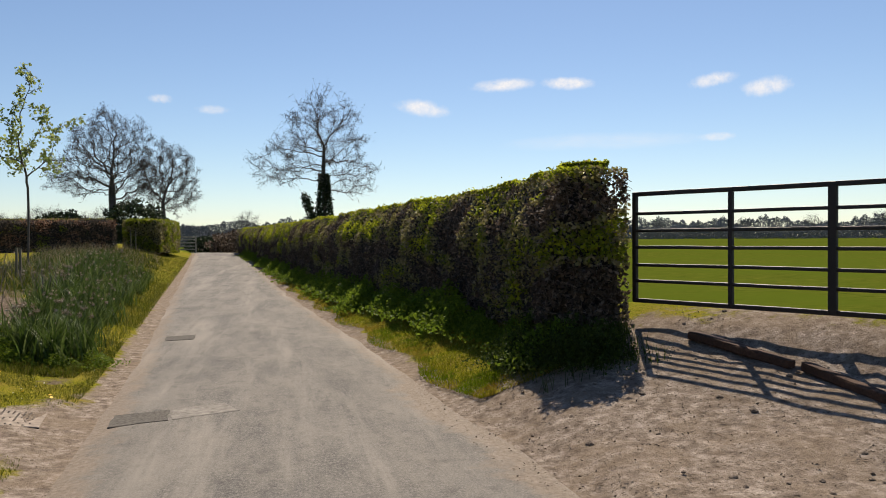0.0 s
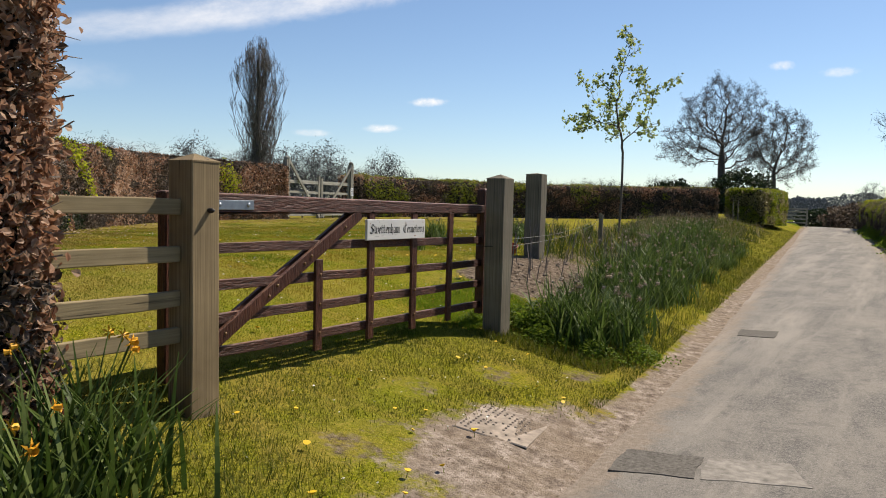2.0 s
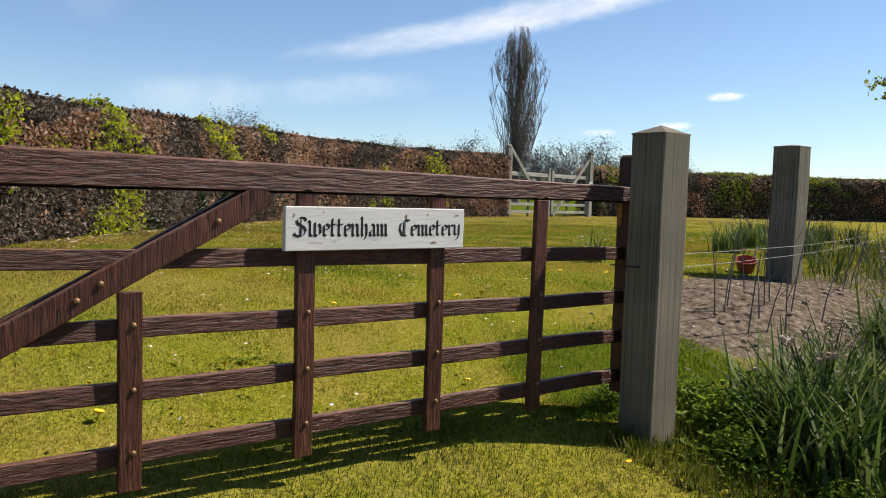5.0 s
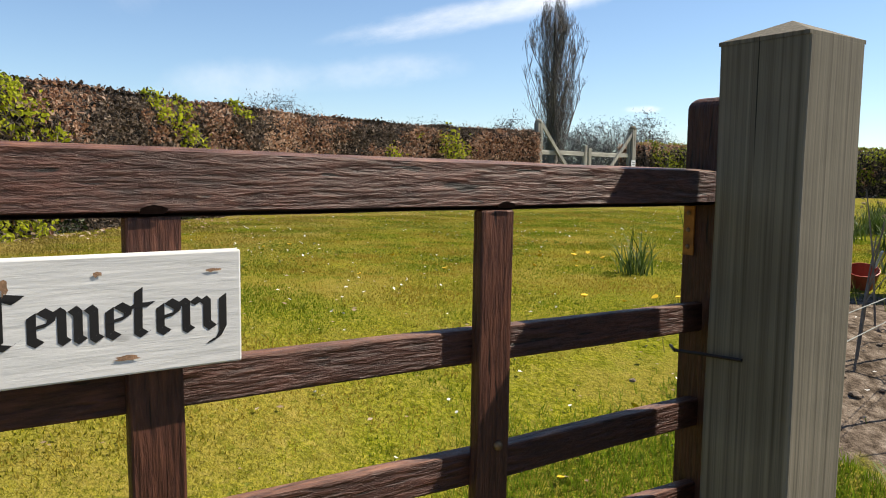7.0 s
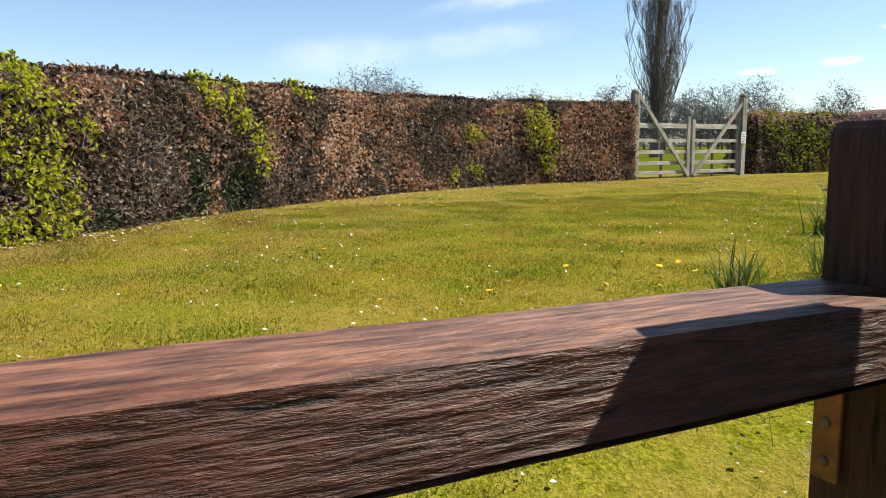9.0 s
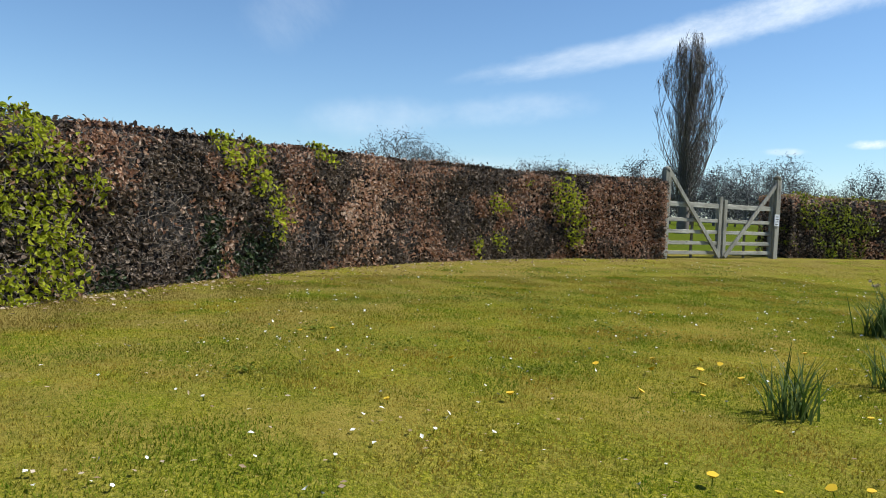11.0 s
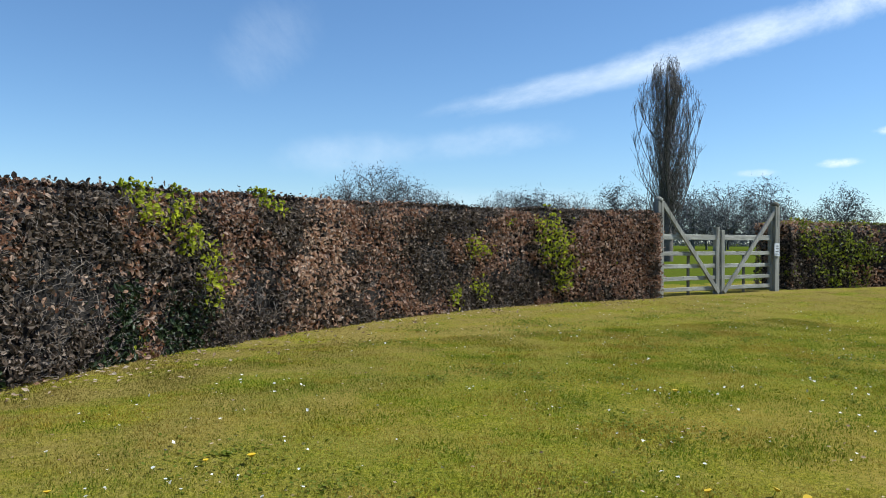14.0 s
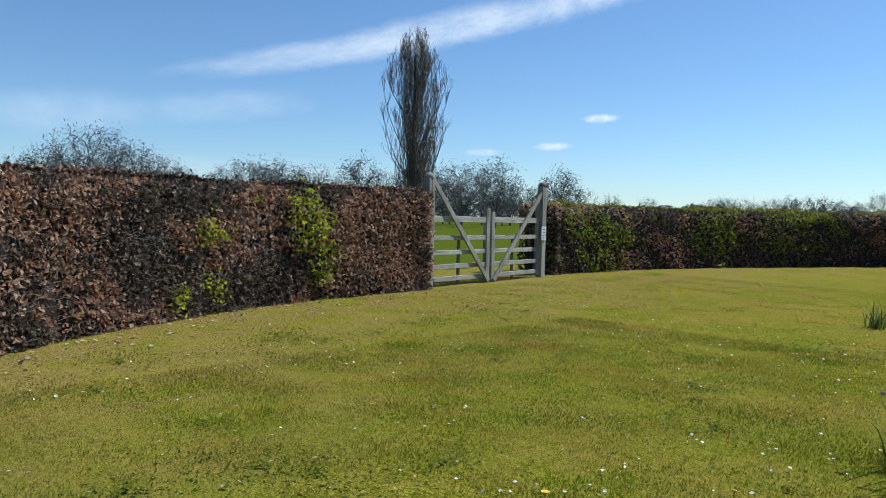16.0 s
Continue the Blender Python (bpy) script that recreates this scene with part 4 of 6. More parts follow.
GLYPHS = {          # pen strokes, x-height 1
    "S": "0.90,1.20 0.76,1.42 0.42,1.45 0.16,1.22 0.28,0.98 0.74,0.72 0.88,0.44 0.70,0.12 0.38,0.02 0.04,0.14|0.04,0.14 0.00,0.30|0.50,1.36 0.52,0.98|0.50,0.72 0.48,0.10",
    "w": "-0.10,1.22 0.02,1.06 0.02,0.16 0.18,0.03 0.40,0.20|0.40,1.08 0.40,0.14 0.56,0.02 0.82,0.22 0.82,0.78 0.68,0.98",
    "e": "0.02,0.86 0.02,0.16 0.18,0.03 0.42,0.22|0.02,0.84 0.22,0.98 0.44,0.80 0.40,0.60 0.04,0.50",
    "t": "0.06,1.38 0.04,0.16 0.18,0.03 0.36,0.18|-0.14,0.90 0.36,0.94",
    "n": "-0.10,0.97 0.02,0.86 0.02,0.12 0.12,0.02|0.02,0.80 0.28,0.98 0.42,0.84 0.42,0.12 0.54,0.02",
    "h": "-0.04,1.52 0.06,1.42 0.06,0.12 0.16,0.02|0.06,0.80 0.30,0.98 0.44,0.82 0.44,0.10 0.26,-0.26",
    "a": "0.04,0.84 0.22,0.98 0.40,0.84 0.40,0.12 0.52,0.02|0.40,0.52 0.06,0.38 0.06,0.12 0.18,0.02 0.38,0.16",
    "m": "-0.10,0.97 0.02,0.86 0.02,0.12 0.12,0.02|0.02,0.80 0.24,0.98 0.36,0.84 0.36,0.12 0.46,0.02|0.36,0.80 0.58,0.98 0.70,0.84 0.70,0.12 0.82,0.02",
    "C": "0.92,1.28 0.62,1.42 0.22,1.10 0.14,0.55 0.36,0.10 0.72,0.02 0.94,0.20|0.46,1.26 0.46,0.20|0.60,1.30 0.60,0.16|0.60,1.42 1.00,1.36",
    "r": "-0.10,0.97 0.02,0.86 0.02,0.12 0.14,0.02|0.02,0.80 0.20,0.98 0.34,0.86",
    "y": "-0.08,0.98 0.02,0.86 0.02,0.20 0.16,0.05 0.40,0.22|0.42,1.02 0.42,0.00 0.28,-0.30 0.06,-0.38"}
ADVANCE = {"S": 1.18, "w": 1.08, "e": 0.62, "t": 0.54, "n": 0.74, "h": 0.68, "a": 0.72, "m": 1.02, "C": 1.18, "r": 0.52, "y": 0.6}
NIB = Vector((math.cos(radians(38)), math.sin(radians(38)))) * 0.125


def letter(glyph, x0, unit_y, unit_z):
    """One pen-drawn letter on the board's face, its strokes swept with a slanted broad nib."""
    bm = bmesh.new()
    lift = 0.0124
    for stroke in GLYPHS[glyph].split("|"):
        pts = [Vector([float(v) for v in p.split(",")]) for p in stroke.split()]
        for p, q in zip(pts, pts[1:]):
            lift += 0.00006
            nib = NIB * (0.45 if glyph in "SC" and abs(p.x - q.x) < 0.02 else 1.0)
            bm.faces.new([bm.verts.new((lift, x0 + v.x * unit_y, -0.030 + v.y * unit_z)) for v in (p - nib, p + nib, q + nib, q - nib)])
    return bm


for word, y0, y1 in (("Swettenham", -0.380, 0.024), ("Cemetery", 0.076, 0.386)):
    unit = (y1 - y0) / (sum(ADVANCE[g] for g in word) - 0.2)
    pen = y0
    for g in word:
        part("letter_" + g.lower(), letter(g, pen, unit, 0.049 if word[0] == "S" else 0.046), M_INK, sign)
        pen += ADVANCE[g] * unit

for y, z, wy, wz in ((0.115, 0.048, 0.008, 0.016), (0.222, 0.058, 0.008, 0.006), (0.375, 0.055, 0.018, 0.004), (0.255, -0.058, 0.026, 0.006), (-0.26, 0.062, 0.006, 0.005), (-0.27, -0.055, 0.006, 0.004), (-0.38, 0.05, 0.005, 0.012)):
    bm = bmesh.new()
    ring = [bm.verts.new((0.0135, y + math.cos(k * 0.524) * wy * 0.62 * (1 + 0.9 * noise.noise(Vector((y * 40, k * 1.3, 0)))), z + math.sin(k * 0.524) * wz * 0.62 * (1 + 0.9 * noise.noise(Vector((z * 40, k * 1.7, 3)))))) for k in range(12)]
    bm.faces.new(ring)
    part("bare_patch", bm, M_STAIN, sign, "brown patch where the paint has flaked")
# rot and droppings on the top rail
for y in (7.42, 8.035, 8.66):
    bm = bmesh.new()
    ring = [bm.verts.new((GX + 0.0055, y + math.cos(k * 0.524) * 0.020 * (1 + 0.5 * noise.noise(Vector((y * 9, k * 1.1, 0)))), 1.462 + max(-0.003, math.sin(k * 0.524) * 0.008 * (1 + 0.6 * noise.noise(Vector((y * 5, k * 1.9, 3))))))) for k in range(12)]
    bm.faces.new(ring)
    tagged(part("rotted_notch", bm, M_ROT, bpy.data.objects["field_gate"], "dark rotted hollow above the upright")).matrix_basis = Matrix.Translation((-GX, -7.4, -0.4))

# tall timber post behind the flower bed
back = gate_post(-4.80, -4.55, 12.75, 12.95, 2.0, M_POST_GREY, "broad grey timber post standing on bare soil", 0.02)


# ---- the pair of silvered gates ----
def silver_gates():
    a, b = Vector((-15.52, 19.25, 0)), Vector((-15.92, 22.75, 0))
    along = (b - a).normalized()
    base = float(land(-15.7, 21)) - 0.0
    side = Vector((0, 0, 1)).cross(along)

    def P(s, z, o=0.0):
        p = a + along * s + side * o
        return (p.x, p.y, base + z)

    L = (b - a).length
    for s, top, lab in ((0.0, 1.74, "silvered tall timber gate post"), (L, 1.76, "silvered tall timber gate post with a dark rounded head")):
        root = thing("gate_post", lab, "post", "silvered gate posts", at=P(s, 0))
        inv = Matrix.Translation(-Vector(P(s, 0)))
        bm = beam(P(s, -0.2), P(s, top), 0.15, 0.13, 0.01, side=side, seed=61)
        bm.transform(inv)
        part("shaft", bm, M_WHITE_UP, root)
        bm = knob(Vector(P(s, top + 0.02)), (0, 0, 1), 0.085, 0.07)
        bm.transform(inv)
        part("head", bm, M_POST_GREY if s else M_WHITE_UP, root)
    mid = L / 2
    for s0, s1, name in ((0.10, mid - 0.02, "l"), (L - 0.10, mid + 0.02, "r")):
        root = thing("timber_gate", "closed silvered five-bar gate leaf with long diagonal brace", "gate", "silvered gates", at=P((s0 + s1) / 2, 0))
        inv = Matrix.Translation(-Vector(P((s0 + s1) / 2, 0)))

        def add(nm, bm, mat):
            bm.transform(inv)
            return part(nm, bm, mat, root)

        for k, (z, w) in enumerate(((1.10, 0.10), (0.79, 0.075), (0.55, 0.075), (0.32, 0.075), (0.12, 0.075))):
            add("top_rail" if k == 0 else "rail", beam(P(s0, z, 0.03), P(s1, z, 0.03), w, 0.05, 0.005, side=side, seed=70 + k), M_WHITE)
        far = s1 + (0.06 if s1 > s0 else -0.06) * -1
        add("stile", beam(P(far, 0.0, 0.03), P(far, 1.30 if name == "l" else 1.24, 0.03), 0.10, 0.08, 0.006, side=side, seed=80), M_WHITE_UP)
        add("hanging_stile", beam(P(s0, 0.05, 0.03), P(s0, 1.66 if name == "l" else 1.6, 0.03), 0.09, 0.07, 0.006, side=side, seed=81), M_WHITE_UP)
        top_s = s0 - 0.04 if name == "l" else s0 + 0.06
        add("brace", beam(P(top_s, 1.73 if name == "l" else 1.66, -0.03), P(far, 0.03, -0.03), 0.085, 0.035, 0.005, side=side, seed=82), M_WHITE_UP)
        m2 = (s0 + s1) / 2
        add("upright", beam(P(m2, 0.0, 0.075), P(m2, 0.82, 0.075), 0.06, 0.03, 0.004, side=side, seed=83), M_POST_GREY)
    nt = thing("notice", "small white notice fixed to the silvered gate post", "notice", at=P(L - 0.05, 0.86, -0.08))
    bm = beam(P(L - 0.05, 0.73, -0.085), P(L - 0.05, 0.99, -0.085), 0.17, 0.008, 0.001, side=side, warp=0.0005)
    bm.transform(Matrix.Translation(-Vector(P(L - 0.05, 0.86, -0.08))))
    part("board", bm, M_NOTICE, nt)
    for k in range(4):
        z = 0.77 + k * 0.055
        bm = beam(P(L - 0.10, z, -0.0905), P(L, z, -0.0905), 0.014, 0.002, 0, side=side, warp=0)
        bm.transform(Matrix.Translation(-Vector(P(L - 0.05, 0.86, -0.08))))
        part("text_line", bm, M_IRON, nt)


silver_gates()


# ---- the iron field gate across the lane ----
def iron_gate():
    a = Vector((3.73, 7.59, 0))
    d = Vector((0.499, -0.866, 0))
    z0, z1 = 0.90, 2.03
    root = thing("iron_field_gate", "closed dark-painted tubular steel field gate at the sandy entrance", "gate", at=(a.x, a.y, z0))
    inv = Matrix.Translation(-Vector((a.x, a.y, z0)))

    def P(s, z):
        p = a + d * s
        return (p.x, p.y, z)

    side = Vector((0.866, 0.499, 0))

    def add(nm, bm):
        bm.transform(inv)
        part(nm, bm, M_IRON, root)

    for k, f in enumerate((0.0, 0.185, 0.335, 0.50, 0.655, 0.815, 1.0)):
        z = z0 + (z1 - z0) * f
        add("bar", beam(P(0, z), P(3.62, z), 0.046 if f in (0, 1) else 0.034, 0.04, 0.008, side=side, seed=90 + k, warp=0.002))
    for s, w in ((0.0, 0.05), (1.08, 0.045), (2.02, 0.075), (2.85, 0.045), (3.62, 0.05)):
        add("upright", beam(P(s, z0 - 0.02), P(s, z1 + 0.02), w, 0.05, 0.008, side=side, seed=97, warp=0.002))
    for s, top in ((-0.32, 1.98), (3.80, 2.15)):
        p = a + d * s
        g = float(land(p.x, p.y))
        r2 = thing("gate_post", "dark rough timber post beside the iron gate", "post", "iron gate posts", at=(p.x, p.y, g))
        bm = beam((p.x, p.y, g - 0.2), (p.x, p.y, top), 0.12, 0.12, 0.01, seed=99)
        bm.transform(Matrix.Translation((-p.x, -p.y, -g)))
        part("shaft", bm, M_LOG, r2)


iron_gate()


# ---- trees ----
def grown(r, lobes, shares, trunk_h, step, near, kill, tip, lean=(0.0, 0.0), wander=0.25, up=0.10, power=0.5, sprays=(4, 0.6), shell=0.3, extra=()):
    """A bare tree that grows step by step towards free points in its crown's lobes; thickness follows what a limb carries."""
    A = np.concatenate([blob(r, n, c, h, shell) for (c, h), n in zip(lobes, shares)] + [np.array(extra).reshape(-1, 3)])
    z = np.arange(-0.4, trunk_h, step)
    pos = [np.array((lean[0] * v + 0.05 * math.sin(v * 0.9), lean[1] * v + 0.04 * math.cos(v * 0.7), v)) for v in z]
    par = list(range(-1, len(z) - 1))
    kids = [1] * len(z)
    best, at = np.full(len(A), 1e9), np.zeros(len(A), int)
    fresh = list(range(int(len(z) * 0.55), len(z)))
    for _ in range(160):
        for i in fresh:
            d = np.linalg.norm(A - pos[i], axis=1)
            better = d < best
            best[better], at[better] = d[better], i
        live = best > kill
        A, best, at = A[live], best[live], at[live]
        fresh = []
        for i in np.unique(at[best < near]):
            if kids[i] > 3:
                continue
            way = A[(at == i) & (best < near)] - pos[i]
            way = (way / np.linalg.norm(way, axis=1, keepdims=True)).sum(0)
            way = way / (np.linalg.norm(way) + 1e-9) + r.normal(size=3) * wander + np.array([0, 0, up])
            if par[i] >= 0:
                way = way + 0.45 * (pos[i] - pos[par[i]]) / step
            pos.append(pos[i] + way / np.linalg.norm(way) * step)
            par.append(int(i))
            kids.append(0)
            kids[i] += 1
            fresh.append(len(pos) - 1)
        if not fresh:
            break
    pos, par = np.array(pos), np.array(par)
    load = np.zeros(len(pos))
    load[np.setdiff1d(np.arange(len(pos)), par)] = 1
    for k in range(len(pos) - 1, 0, -1):
        load[par[k]] += load[k]
    rad = tip * np.maximum(load, 1) ** power
    rad[:len(z)] = np.maximum(rad[:len(z)], rad[0] * np.interp(z, [-0.4, 0.5, trunk_h], [1.25, 0.92, 0.55]))
    k = np.arange(1, len(pos))
    rows = [np.concatenate([pos[par[k]], pos[k], np.minimum(rad[par[k]], rad[k] * 1.3)[:, None], rad[k][:, None]], 1)]
    src = k[load[k] <= 4]
    heart = np.array([0, 0, pos[:, 2].max() * 0.5])
    for _ in range(sprays[0] if sprays else 0):
        d = pos[src] - pos[par[src]]
        d /= np.maximum(np.linalg.norm(d, axis=1, keepdims=True), 1e-6)
        out = pos[src] - heart
        out /= np.maximum(np.linalg.norm(out, axis=1, keepdims=True), 1e-6)
        d = d * 0.6 + out * 0.35 + r.normal(size=d.shape) * 0.55 + np.array([0, 0, 0.15])
        d /= np.linalg.norm(d, axis=1, keepdims=True)
        ln = sprays[1] * r.uniform(0.35, 1.1, (len(src), 1))
        m = pos[src] + d * ln * 0.5
        e = m + (d + r.normal(size=d.shape) * 0.35) * ln * 0.5
        one = np.ones((len(src), 1)) * tip
        rows += [np.concatenate([pos[src], m, one * 0.8, one * 0.6], 1), np.concatenate([m, e, one * 0.6, one * 0.35], 1)]
    return np.concatenate(rows)


def blob(r, count, at, size, shell=0.45):
    d = r.normal(size=(count, 3))
    d /= np.linalg.norm(d, axis=1, keepdims=True)
    lump = np.array([1 + 0.28 * noise.noise(Vector(q) * 1.9 + Vector(at)) for q in d])[:, None]
    return np.array(at) + d * lump * r.uniform(shell ** 3, 1, (count, 1)) ** (1 / 3) * np.array(size)


def tree_thing(name, label, segs, at, bark, category="tree", cut=0.035, sides=6):
    root = thing(name, label, category, at=at)
    big = segs[:, 6] > cut
    for nm, sel, k in (("trunk", big, sides), ("fine_branching", ~big, 3)):
        if sel.any():
            v, f = tubes(segs[sel], k)
            ob = part(nm, quick_mesh(nm, v, f, bark, True), None, root)
            if nm != "trunk":
                tagged(ob, kind="stuff")
    return root


def outer_twiggery(root, r, count, size, aspect, mat, loose=0.25):
    """The finest twigs of a far crown, gathered round its outer branches."""
    me = [ch for ch in root.children if ch.name.startswith("fine_branching")][0].data
    co = np.empty(len(me.vertices) * 3, np.float32)
    me.vertices.foreach_get("co", co)
    p = co.reshape(-1, 3)[r.integers(0, len(me.vertices), count)] + r.normal(size=(count, 3)) * size * loose
    v, f = flecks(p, size, r, aspect=aspect, fold=0.012)
    tagged(part("outer_twiggery", quick_mesh("outer_twiggery", v, f, mat), None, root), kind="stuff")


def bow(r, S, E, lift, stray, n):
    """Points along gently bowed lines from S to E: an array of shape lines, n + 1, 3."""
    d = np.linalg.norm(E - S, axis=1, keepdims=True)
    M = S * 0.5 + E * 0.5 + np.array([[0, 0, 1.0]]) * d * lift + r.normal(size=S.shape) * d * stray
    u = np.linspace(0, 1, n + 1)[None, :, None]
    return S[:, None] * (1 - u) ** 2 + 2 * M[:, None] * u * (1 - u) + E[:, None] * u * u


def rods(P, r0, r1):
    """Tapered segments along such lines."""
    n = P.shape[1] - 1
    t = np.linspace(0, 1, n + 1)[None]
    rad = r0[:, None] * (1 - t) + r1[:, None] * t
    return np.concatenate([np.concatenate([P[:, k], P[:, k + 1], rad[:, k, None], rad[:, k + 1, None]], 1) for k in range(n)])


r1 = np.random.default_rng(21)
OAK = [((-0.3, 0, 8.3), (3.6, 3.6, 3.7)), ((-3.0, 0, 6.6), (2.3, 2.6, 2.1)), ((1.9, 0, 6.3), (2.4, 2.6, 2.2))]
oak = tree_thing("oak_tree", "bare spreading oak with a dense round crown", grown(r1, OAK, (900, 380, 360), 5.6, 0.36, 3.2, 0.52, 0.0125, wander=0.45, up=0.0, power=0.58, sprays=(2, 0.55)), (-13.9, 70.6, 0.7), M_BARK, cut=0.05)
outer_twiggery(oak, r1, 11000, 0.5, 0.055, M_BARK)
OAK_TWO = [((0.3, 0, 6.6), (2.6, 2.6, 2.9)), ((1.0, 0, 4.9), (2.3, 2.3, 1.6))]
oak = tree_thing("oak_tree", "smaller bare oak joined to its neighbour's crown", grown(r1, OAK_TWO, (560, 260), 4.2, 0.36, 3.2, 0.52, 0.0125, wander=0.45, up=0.0, power=0.58, sprays=(2, 0.55)), (-9.9, 71.4, 0.7), M_BARK, cut=0.05)
outer_twiggery(oak, r1, 6500, 0.5, 0.055, M_BARK)
ASH = [((-0.1, 0, 8.2), (3.2, 3.2, 3.4)), ((-3.0, 0, 6.3), (2.3, 2.4, 1.9)), ((2.2, 0, 5.7), (1.7, 2.0, 1.8))]
ivy_tree = tree_thing("ivy_clad_tree", "bare tree with ivy wrapped round its trunk above the lane hedge", grown(r1, ASH, (520, 240, 170), 7.6, 0.38, 3.2, 0.62, 0.0125, wander=0.32, up=0.05, power=0.57, sprays=(3, 0.7)), (3.3, 56.6, 0.7), M_BARK, cut=0.04)
outer_twiggery(ivy_tree, r1, 5000, 0.6, 0.036, M_BARK)
k = 5200
z = r1.uniform(0, 5.6, k)
rad = 0.66 * (1.1 - z / 7.0) + np.abs(r1.normal(size=k)) * 0.11
ang = r1.uniform(0, 6.283, k)
v, f = leaves(np.stack([np.cos(ang) * rad, np.sin(ang) * rad, z], -1), 0.16, r1)
tagged(part("ivy", quick_mesh("ivy", v, f, M_DARKGREEN), None, ivy_tree, "dark evergreen ivy"), kind="stuff")
k = 1500
t = r1.uniform(0, 1, k)
v, f = leaves(np.stack([-0.35 - t * 1.1, 0 * t, 1.2 + t * 2.8], -1) + r1.normal(size=(k, 3)) * 0.16, 0.16, r1)
tagged(part("ivy", quick_mesh("ivy", v, f, M_DARKGREEN), None, ivy_tree, "dark evergreen ivy"), kind="stuff")

# narrow poplar behind the silvered gates: many steep limbs, each with steep side shoots
def poplar_rows(r, tall=10.7):
    n = 135
    h0 = 0.5 + 8.2 * r.uniform(0, 1, n) ** 1.25
    a = r.uniform(0, 6.283, n)
    L = np.minimum(r.uniform(2.0, 4.4, n), (tall - h0) * r.uniform(0.5, 1.0, n))
    reach = np.interp((h0 + L) / tall, [0.2, 0.35, 0.55, 0.8, 0.93, 1.0], [0.9, 1.35, 1.75, 1.65, 1.2, 0.5]) * r.uniform(0.3, 1.0, n)
    S = np.stack([0 * a, 0 * a, h0], -1)
    E = np.stack([np.cos(a) * reach, np.sin(a) * reach, h0 + L], -1)
    out = np.stack([np.cos(a), np.sin(a), 0 * a], -1) * reach[:, None] * 0.30
    u = np.linspace(0, 1, 8)[None, :, None]
    M = (S + E) / 2 + out - np.array([[0, 0, 0.3]])
    P = S[:, None] * (1 - u) ** 2 + 2 * M[:, None] * u * (1 - u) + E[:, None] * u * u
    ra = 0.038 * (1.15 - h0 / tall)
    rows = [rods(P, ra, np.full(n, 0.008))]
    for count, ln in ((8, 1.3), (4, 0.7)):
        m = P.shape[1] - 1
        k = np.repeat(np.arange(len(P)), count)
        q = r.uniform(0.25, 1.0, len(k)) * m
        c = np.minimum(q.astype(int), m - 1)
        f = (q - c)[:, None]
        S = P[k, c] * (1 - f) + P[k, c + 1] * f
        d = np.array([[0, 0, 1.0]]) + r.normal(size=S.shape) * np.array([[0.28, 0.28, 0.1]])
        E = S + d * ln * r.uniform(0.4, 1.1, (len(S), 1)) * (1.2 - 0.6 * q / m)[:, None]
        E[:, 2] = np.minimum(E[:, 2], tall + 0.3 - 1.3 * np.hypot(E[:, 0], E[:, 1]) - 1.2 * r.uniform(0, 1, len(E)) ** 2)
        P = bow(r, S, E, 0.0, 0.05, 3)
        rows.append(rods(P, np.full(len(S), 0.008), np.full(len(S), 0.004)))
    z = np.linspace(-0.4, tall - 1.6, 12)
    rr = np.interp(z, [-0.4, tall], [0.36, 0.03])
    path = np.stack([0.05 * np.sin(z), 0.05 * np.cos(z), z], -1)
    rows.append(np.concatenate([path[:-1], path[1:], rr[:-1, None], rr[1:, None]], 1))
    return np.concatenate(rows)


tree_thing("poplar_tree", "tall narrow bare poplar behind the silvered gates", poplar_rows(r1), (-34.3, 36.85, 0.8), M_BARK_PALE, cut=0.05)

# young maple in the flower bed
r2 = np.random.default_rng(10)
MAPLE = [((0, 0, 3.45), (0.95, 0.95, 1.0)), ((0.05, 0, 4.7), (0.32, 0.32, 0.75)), ((-0.85, -0.65, 2.95), (0.45, 0.45, 0.4)), ((0.55, 0.42, 2.8), (0.4, 0.4, 0.35))]
arms = [(0.79 * a, 0.61 * a, h) for a, h in ((0.5, 3.1), (0.85, 3.45), (1.15, 3.75), (1.4, 3.95), (1.62, 4.2), (-0.55, 3.3), (-0.95, 3.65), (-1.2, 3.95), (-1.3, 4.2), (-1.0, 2.7), (-1.4, 2.75))]
sap = grown(r2, MAPLE, (90, 26, 20, 14), 2.3, 0.13, 2.2, 0.17, 0.0055, wander=0.22, up=0.16, power=0.42, sprays=(2, 0.16), extra=arms)
maple = tree_thing("young_maple", "slender young maple with fresh pale green leaves", sap, (-6.35, 21.6, 0.75), M_BARK, cut=0.012)
ends = sap[(sap[:, 6] < 0.0075) & (sap[:, 5] > 2.1)]
n = 1500
pick = ends[r2.integers(0, len(ends), n)]
t = r2.uniform(0, 1, (n, 1))
v, f = leaves(pick[:, :3] * (1 - t) + pick[:, 3:6] * t + r2.normal(size=(n, 3)) * 0.05, 0.085, r2, aspect=0.95)
tagged(part("leaf_canopy", quick_mesh("leaf_canopy", v, f, M_MAPLE), None, maple, "small pale green spring leaves"), kind="stuff")

